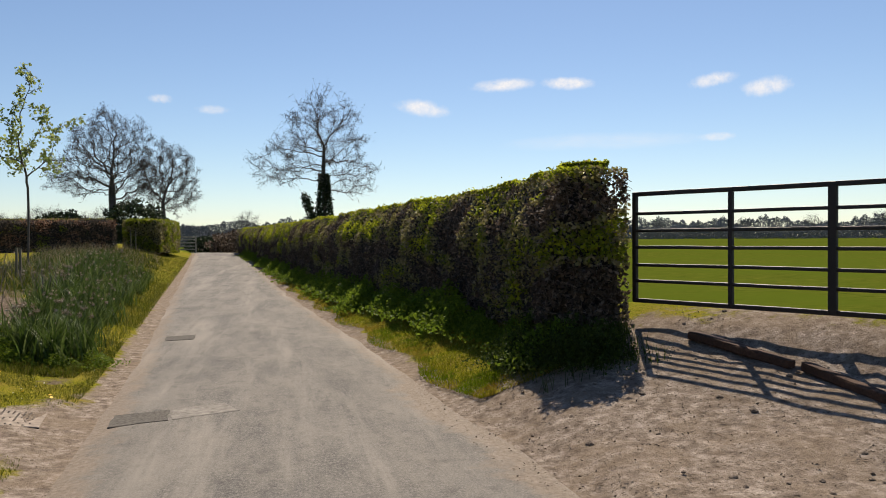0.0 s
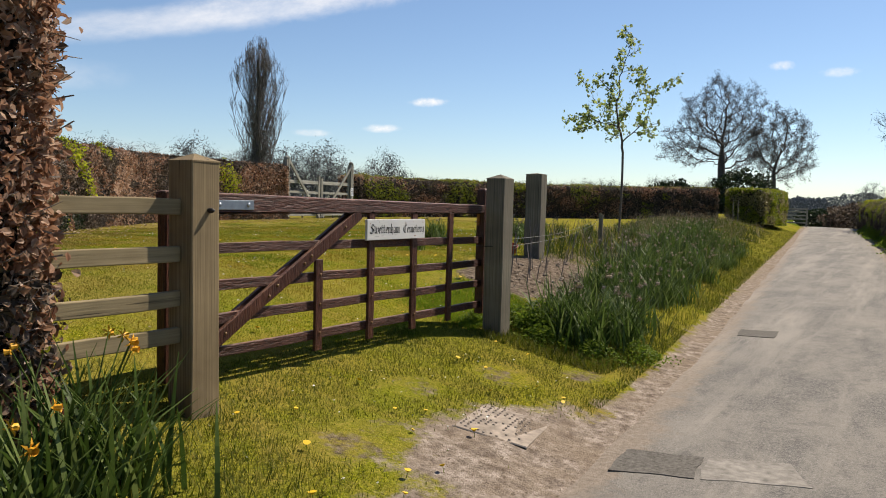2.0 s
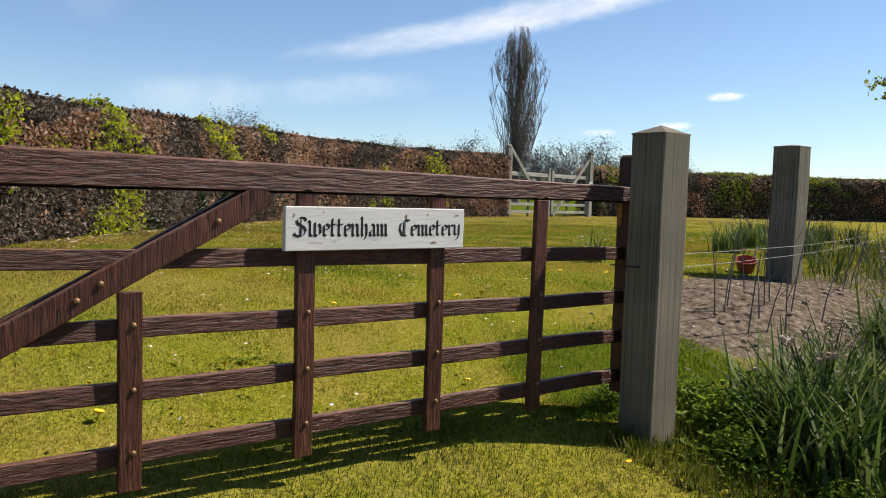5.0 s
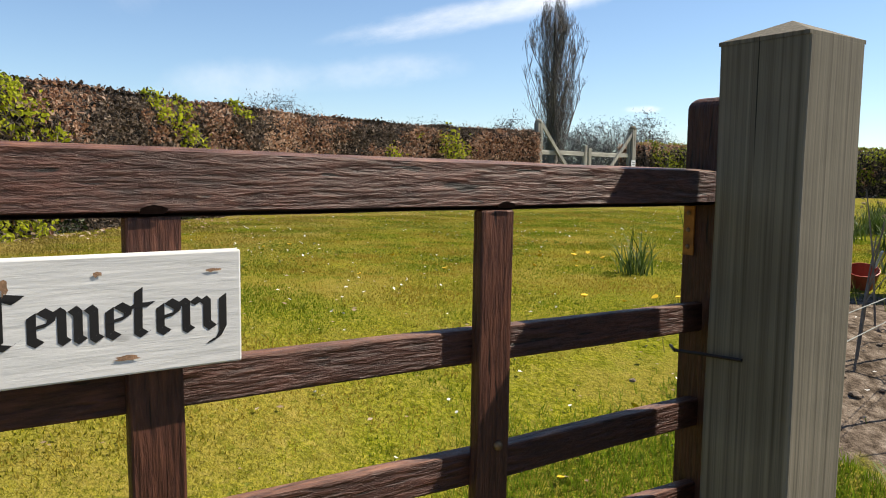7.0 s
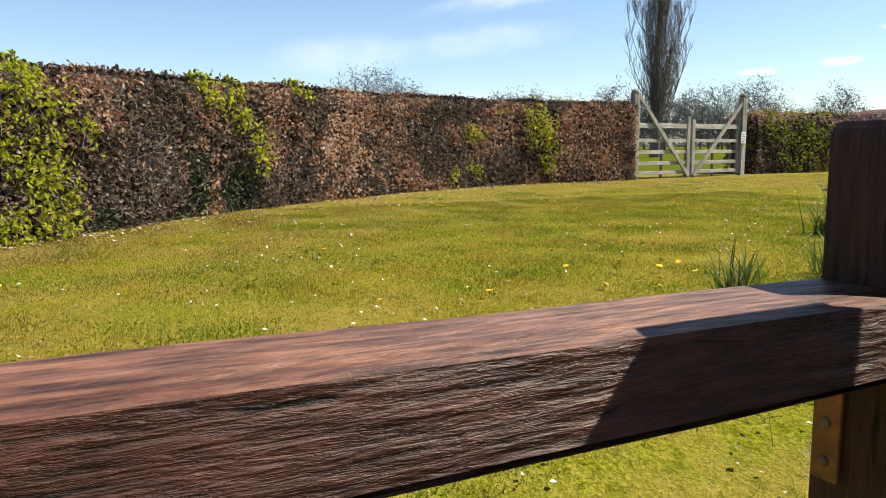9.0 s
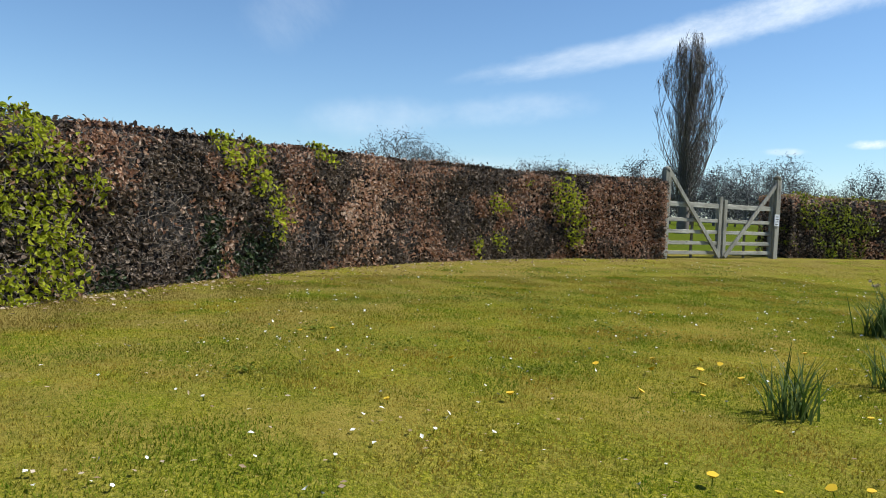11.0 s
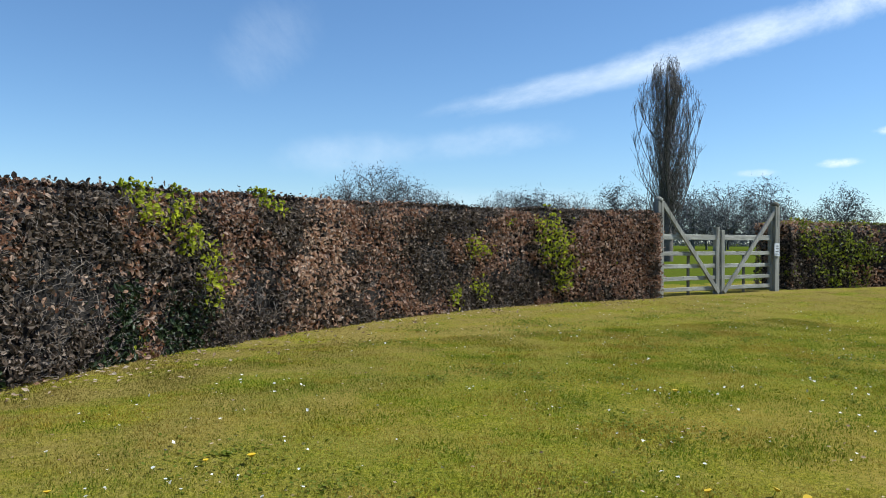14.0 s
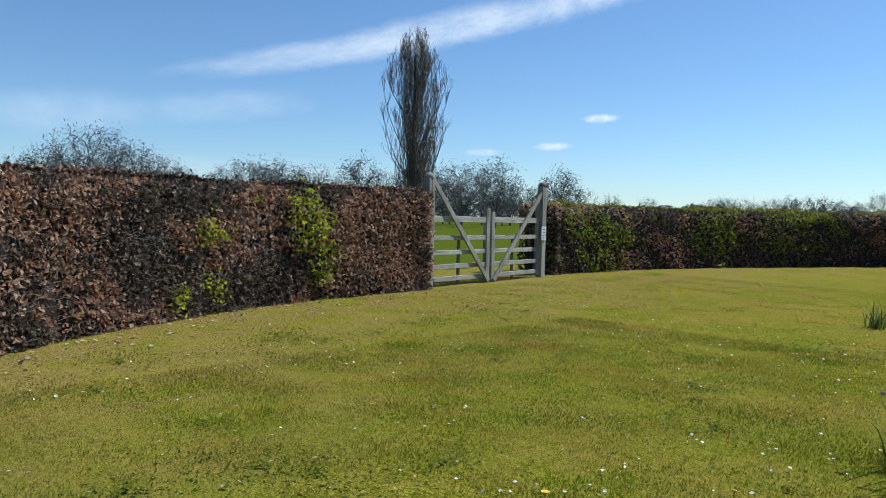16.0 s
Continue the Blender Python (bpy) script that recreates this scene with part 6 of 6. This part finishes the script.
for k in range(64):
    y = 7.4 + 44 * (k / 63) ** 1.5
    hx = float(np.interp(y, [7.7, 14, 20, 30, 42, 52, 58], [3.5, 2.72, 2.02, 1.0, -0.25, -1.4, -2.2])) - 0.62
    x = hx + 0.0 - abs(r6.normal()) * 0.15
    s = r6.uniform(0.6, 1.15) if y > 10 else r6.uniform(0.5, 0.8)
    m = Matrix.Translation(spot(x, y)) @ pose(0, 0, 0, 0, 0, r6.uniform(0, 360))
    ob = weeds[k] if k < 3 else copy_thing(weeds[r6.integers(0, 3)], m)
    ob.matrix_basis = m
    ob.scale = (s, s, s * r6.uniform(0.8, 1.2))
# Their dark leaf colour stands for the shade of the hedge.
rank = [weed(230 + k, 1100, 0.7, 0.5, 0.045, M_SHADE_WEED) for k in range(2)]
for k in range(20):
    t, u = r6.uniform(0, 1), r6.uniform(0, 1)
    x, y = 2.4 + 0.75 * t, 8.2 - 1.35 * u
    m = Matrix.Translation(spot(x, y)) @ pose(0, 0, 0, 0, 0, r6.uniform(0, 360))
    ob = copy_thing(rank[k % 2], m) if k > 1 else rank[k]
    ob.matrix_basis = m
    w = r6.uniform(0.5, 0.85)
    ob.scale = (w, w, w * r6.uniform(0.9, 1.4))
    tagged(ob, "rank nettles and weeds at the end of the lane hedge, coloured shade-dark", "weed", "hedge-end weeds")
for k, (x, y, s) in enumerate([(-3.25, 9.75, 0.8), (-3.5, 9.8, 0.6), (-3.05, 9.5, 0.6), (-3.35, 10.2, 0.7), (-3.75, 9.35, 0.4), (-2.5, 9.5, 0.6), (-2.2, 9.9, 0.6)]):
    ob = copy_thing(weeds[k % 3], Matrix.Translation(spot(x, y)) @ pose(0, 0, 0, 0, 0, 70 * k))
    ob.scale = (s, s, s * 0.7)
    tagged(ob, "low leafy weeds round the gate post", "weed", "gate-post weeds")
grass("long_grass", "long bright grass round the latch post", -3.5, -2.2, 9.0, 10.4, 7000, 0.10, 0.007, M_ROUGH, 9, "verge")
grass("long_grass", "lush grass at the foot of the gate stile", -5.0, -3.6, 8.8, 10.5, 30000, 0.055, 0.004, M_LUSH, 14, "verge", [(-5.1, 8.7, 1.0, 0.75), (-5.2, 10.2, 0.75, 1.1), (-3.9, 8.6, 0.9, 0.45)])
grass("long_grass", "rough grass along the flower bed edge", -5.0, -1.8, 9.4, 26, 30000, 0.11, 0.006, M_ROUGH, 10, "verge", [(-4.1, 11.6, 0.8, 1.8), (-4.5, 10.0, 0.9, 1.0)])
grass("long_grass", "rough grass at the foot of the fence", -4.2, -2.3, 3.2, 5.6, 2600, 0.12, 0.006, M_ROUGH, 12, "verge")

n = 5200
x, y = r6.uniform(2.3, 3.55, n), r6.uniform(6.45, 8.4, n)
keep = (y > 6.6 + 1.2 * np.abs(x - 2.95)) | (r6.uniform(size=n) < 0.08)
x, y = x[keep], y[keep]
v, f = blades(np.stack([x, y, land(x, y) - 0.01], -1), 0.22, 0.007, r6, 0.7, 0.7, 3)
tagged(new("long_grass", quick_mesh("long_grass", v, f, M_SHADE_WEED)), "long rank grass round the end of the lane hedge", "grass", kind="stuff")

grass("long_grass", "rank tufted grass behind the flower bed", -10.6, -2.4, 14.0, 41, 90000, 0.17, 0.010, M_ROUGH, 16, "bed")
grass("dry_stalks", "pale dead flower stalks standing in the rough bed", -9.5, -2.3, 14.5, 40, 6500, 0.55, 0.009, M_STALK, 17, "bed", [(-4.1, 11.6, 1.0, 2.0)])
grass("rank_herbs", "dark leafy herbs among the bed's grass", -9.5, -2.3, 13.5, 38, 18000, 0.26, 0.024, M_SHADE_WEED, 18, "bed", [(-4.1, 11.6, 1.0, 1.8)])

# right-hand verge of the lane
r7 = np.random.default_rng(71)
n = 70000
y = 7 + 46 * r7.uniform(0, 1, n) ** 1.6
x = road_mid(y) + 1.72 + r7.uniform(0, 0.95, n) + 0.12 * np.sin(y * 2.1)
v, f = blades(np.stack([x, y, land(x, y) - 0.005], -1), 0.045, 0.008, r7, 0.9, 0.6, 1)
tagged(new("verge_grass", quick_mesh("verge_grass", v, f, M_GRASS)), "mossy verge grass below the lane hedge", "grass", kind="stuff")
n = 26000
y = 14 + 34 * r7.uniform(0, 1, n) ** 1.3
x = road_mid(y) - 1.8 - r7.uniform(0, 1.2, n)
v, f = blades(np.stack([x, y, land(x, y) - 0.005], -1), 0.05, 0.010, r7, 0.9, 0.6, 1)
tagged(new("verge_grass", quick_mesh("verge_grass", v, f, M_ROUGH)), "mossy verge grass beside the flower bed", "grass", kind="stuff")


# ---- flowers and litter in the turf ----
def bloom(name, label, places, mat, rad, height, petals, group):
    bm = bmesh.new()
    bmesh.ops.create_cone(bm, cap_ends=True, segments=petals, radius1=rad * 0.35, radius2=rad, depth=rad * 0.6, matrix=Matrix.Translation((0, 0, height)))
    for v in bm.verts:
        if v.co.z > height:
            v.co.x *= 1 + 0.15 * math.sin(v.index * 2.3)
    me = bpy.data.meshes.new("flower_head")
    bm.to_mesh(me)
    bm.free()
    me.materials.append(mat)
    v, f = tubes([(0, 0, -0.01, 0, 0, height, 0.002, 0.0016)], 4)
    sm = quick_mesh("stalk", v, f, M_NETTLE)
    for x, y, s, tx, ty in places:
        root = thing(name, label, "flower", group, at=spot(x, y))
        root.rotation_euler = (tx, ty, x * 7)
        root.scale = (s, s, s)
        part("flower_head", me, None, root)
        part("stalk", sm, None, root)


r8 = np.random.default_rng(81)


def scatter(n, x0, x1, y0, y1):
    return [(r8.uniform(x0, x1), r8.uniform(y0, y1), r8.uniform(0.7, 1.2), r8.normal() * 0.25, r8.normal() * 0.25) for _ in range(n)]


def drifts(n, each):
    """Flowers gathered in small loose drifts over the lawn."""
    rows = []
    for _ in range(n):
        cx, cy = r8.uniform(-12, -4.5), r8.uniform(7.5, 18)
        rows += [(cx + r8.normal() * 0.25, cy + r8.normal() * 0.2, r8.uniform(0.7, 1.2), r8.normal() * 0.25, r8.normal() * 0.25) for _ in range(each)]
    return rows


dand = scatter(22, -3.3, -2.0, 4.8, 9.0) + scatter(16, -5.6, -3.8, 6.5, 11.5) + scatter(10, -7.2, -6.4, 11.2, 12.4) + scatter(16, -9, -5, 8, 14)
bloom("dandelion", "bright yellow dandelion in the short turf", dand, M_YELLOW, 0.019, 0.04, 12, "dandelions")
bloom("daisy", "small white daisy in the short turf", scatter(110, -10.5, -3.9, 6.5, 15) + scatter(40, -12, -7, 12, 20) + drifts(12, 9) + scatter(40, -3.4, -2.2, 5, 9), M_DAISY, 0.008, 0.024, 9, "daisies")
n = 2600
x, y = r8.uniform(-15.2, -3.9, n), r8.uniform(5.5, 22, n)
v, f = flecks(np.stack([x, y, land(x, y) + 0.02], -1), 0.024, r8, np.tile([[0, 0, 3.0]], (n, 1)), fold=0.05, lie=0.1)
tagged(new("fallen_leaf_litter", quick_mesh("fallen_leaf_litter", v, f, M_DRY)), "scattered pale fallen leaves and petals on the lawn", "leaf litter", kind="stuff")
n = 520
t = r8.uniform(0, 1, n)
hx = np.interp(t, [0, 0.35, 0.6, 0.8, 1], [-9.0, -11.6, -13.6, -14.8, -15.2]) + np.abs(r8.normal(size=n)) * 0.4
hy = np.interp(t, [0, 0.35, 0.6, 0.8, 1], [7.4, 9.9, 12.8, 15.6, 18.9])
v, f = flecks(np.stack([hx, hy, land(hx, hy) + 0.015], -1), 0.05, r8, np.tile([[0, 0, 2.0]], (n, 1)), fold=0.08, lie=0.15)
tagged(new("fallen_leaf_litter", quick_mesh("fallen_leaf_litter", v, f, M_DRY)), "pale dead leaves gathered along the hedge foot", "leaf litter", kind="stuff")
n = 4200
x, y = r8.uniform(1.2, 4.4, n), r8.uniform(1.5, 7.8, n)
v, f = flecks(np.stack([x, y, land(x, y) + 0.008], -1), 0.022, r8, np.tile([[0, 0, 2.0]], (n, 1)), fold=0.1, lie=0.3)
tagged(new("fallen_leaf_litter", quick_mesh("fallen_leaf_litter", v, f, M_STONE)), "dark dead leaves and crumbs on the sandy entrance", "leaf litter", kind="stuff")

n = 1500
x, y = r8.uniform(-14.5, -3.9, n), r8.uniform(6.0, 20, n)
drift = np.array([noise.noise(Vector((p * 0.55, q * 0.55, 8.0))) for p, q in zip(x, y)])
keep = (drift + r8.normal(size=n) * 0.15 > 0.0) & (x + 0.95 * y > -1.0)
x, y = x[keep], y[keep]
v, f = flecks(np.stack([x, y, land(x, y) + 0.022], -1), 0.024, r8, np.tile([[0, 0, 2.0]], (len(x), 1)), aspect=0.9, fold=0.12, lie=0.3)
tagged(new("fallen_petals", quick_mesh("fallen_petals", v, f, M_DAISY)), "white blossom petals and daisy heads strewn over the lawn", "petals", kind="stuff")

# low clover and moss patches in the turf
def clover(seed, count):
    r = np.random.default_rng(seed)
    root = thing("clover_patch", "low green clover patch in the mown turf", "clover", "clover patches")
    a, d = r.uniform(0, 6.283, count), np.abs(r.normal(size=count)) * 0.30
    p = np.stack([np.cos(a) * d * 1.5, np.sin(a) * d, 0.012 + 0.014 * r.uniform(0, 1, count)], -1)
    v, f = flecks(p, 0.020, r, np.tile([[0, 0, 1.6]], (count, 1)), aspect=0.9, fold=0.1, lie=0.4)
    tagged(part("foliage", quick_mesh("foliage", v, f, M_CLOVER), None, root), kind="stuff")
    return root


patches = [clover(500 + k, 240) for k in range(4)]
ra = np.random.default_rng(510)
for k in range(54):
    x, y = -4.6 - 9.4 * ra.uniform(0, 1), 7.5 + 11.5 * ra.uniform(0, 1)
    if k > 26:
        x, y = -8.5 - 5.0 * ra.uniform(0, 1), 12.0 + 7 * ra.uniform(0, 1)
    if x < -14.0 or x + 0.95 * y < -1.2:
        continue
    m = Matrix.Translation(spot(x, y)) @ pose(0, 0, 0, 0, 0, ra.uniform(0, 360))
    ob = copy_thing(patches[k % 4], m) if k > 3 else patches[k]
    ob.matrix_basis = m
    s = ra.uniform(0.5, 1.2)
    ob.scale = (s, s, 1)

# ---- wire fence, planted whips and stakes beyond the latch post ----
wire = thing("wire_fence", "two slack wires strung from the gate post along the bed", "fence", at=spot(-3.4, 9.4))
c = Vector(wire.location)
for z0, z1 in ((1.13, 1.30), (1.20, 1.36)):
    rows, last = [], None
    for k in range(13):
        t = k / 12
        p = Vector((-3.40 - 2.2 * t, 9.39 + 9.0 * t, z0 + (z1 - z0) * t - 0.10 * math.sin(math.pi * t))) - c
        if last is not None:
            rows.append((*last, *p, 0.0018, 0.0018))
        last = p
    v, f = tubes(rows, 4)
    part("wire", quick_mesh("wire", v, f, M_WIRE), None, wire)
v, f = tubes([(0, 0, -0.1, 0, 0, 0.62, 0.028, 0.026)], 6)
for x, y in ((-5.0, 16.6), (-5.25, 17.2), (-7.25, 41.0), (-7.0, 40.9)):
    tall = 1.0 if y < 20 else 1.7
    st = thing("stake", "short grey timber stake in the flower bed", "stake", "stakes", at=spot(x, y))
    part("shaft", quick_mesh("shaft", v * np.array([[1, 1, tall]]), f, M_POST_GREY), None, st)
r9 = np.random.default_rng(91)
for k in range(26):
    x, y = -3.65 - r9.uniform(0, 0.9), 10.6 + r9.uniform(0, 4.4)
    root = thing("hedge_whip", "thin bare newly planted hedge whip in bare soil", "sapling", "hedge whips", at=spot(x, y))
    h, l1, l2 = r9.uniform(0.35, 0.75), r9.normal() * 0.1, r9.normal() * 0.1
    v2, f2 = tubes([(0, 0, -0.05, l1 * 0.4, l2 * 0.4, h * 0.5, 0.006, 0.005), (l1 * 0.4, l2 * 0.4, h * 0.5, l1, l2, h, 0.005, 0.003), (l1 * 0.4, l2 * 0.4, h * 0.5, l1 * 0.4 + 0.08, l2, h * 0.8, 0.003, 0.002)], 4)
    part("stem", quick_mesh("stem", v2, f2, M_TWIG), None, root)

# red garden scoop beside the tall post
sc = thing("red_tub", "small red plastic garden tub beside the tall post", "tub", at=spot(-5.0, 12.75))
bm = bmesh.new()
bmesh.ops.create_cone(bm, segments=14, radius1=0.07, radius2=0.10, depth=0.12, cap_ends=False, matrix=Matrix.Translation((0, 0, 0.07)) @ pose(0, 0, 0, 18, 12, 0))
bmesh.ops.solidify(bm, geom=bm.faces[:], thickness=0.006)
part("shell", bm, M_RED, sc)
part("grip", beam((0.1, -0.05, 0.15), (0.16, -0.10, 0.26), 0.02, 0.012, 0.003, cuts=2), M_NOTICE, sc, "pale handle")

# far field gate at the bend
fg = thing("far_field_gate", "pale timber field gate at the bend of the lane", "gate", at=(-7.6, 60.5, 0.55))
for k, z in enumerate((0.25, 0.5, 0.75, 1.0, 1.2)):
    part("rail", beam((-1.3, 0, z), (1.5, 0.2, z), 0.09, 0.04, 0.004, side=(0, 1, 0), seed=300 + k), M_WHITE, fg)
for x in (-1.3, 0.1, 1.5):
    part("upright", beam((x, 0.05, -0.1), (x, 0.05, 1.3), 0.1, 0.06, 0.004, side=(0, 1, 0), seed=310), M_WHITE_UP, fg)
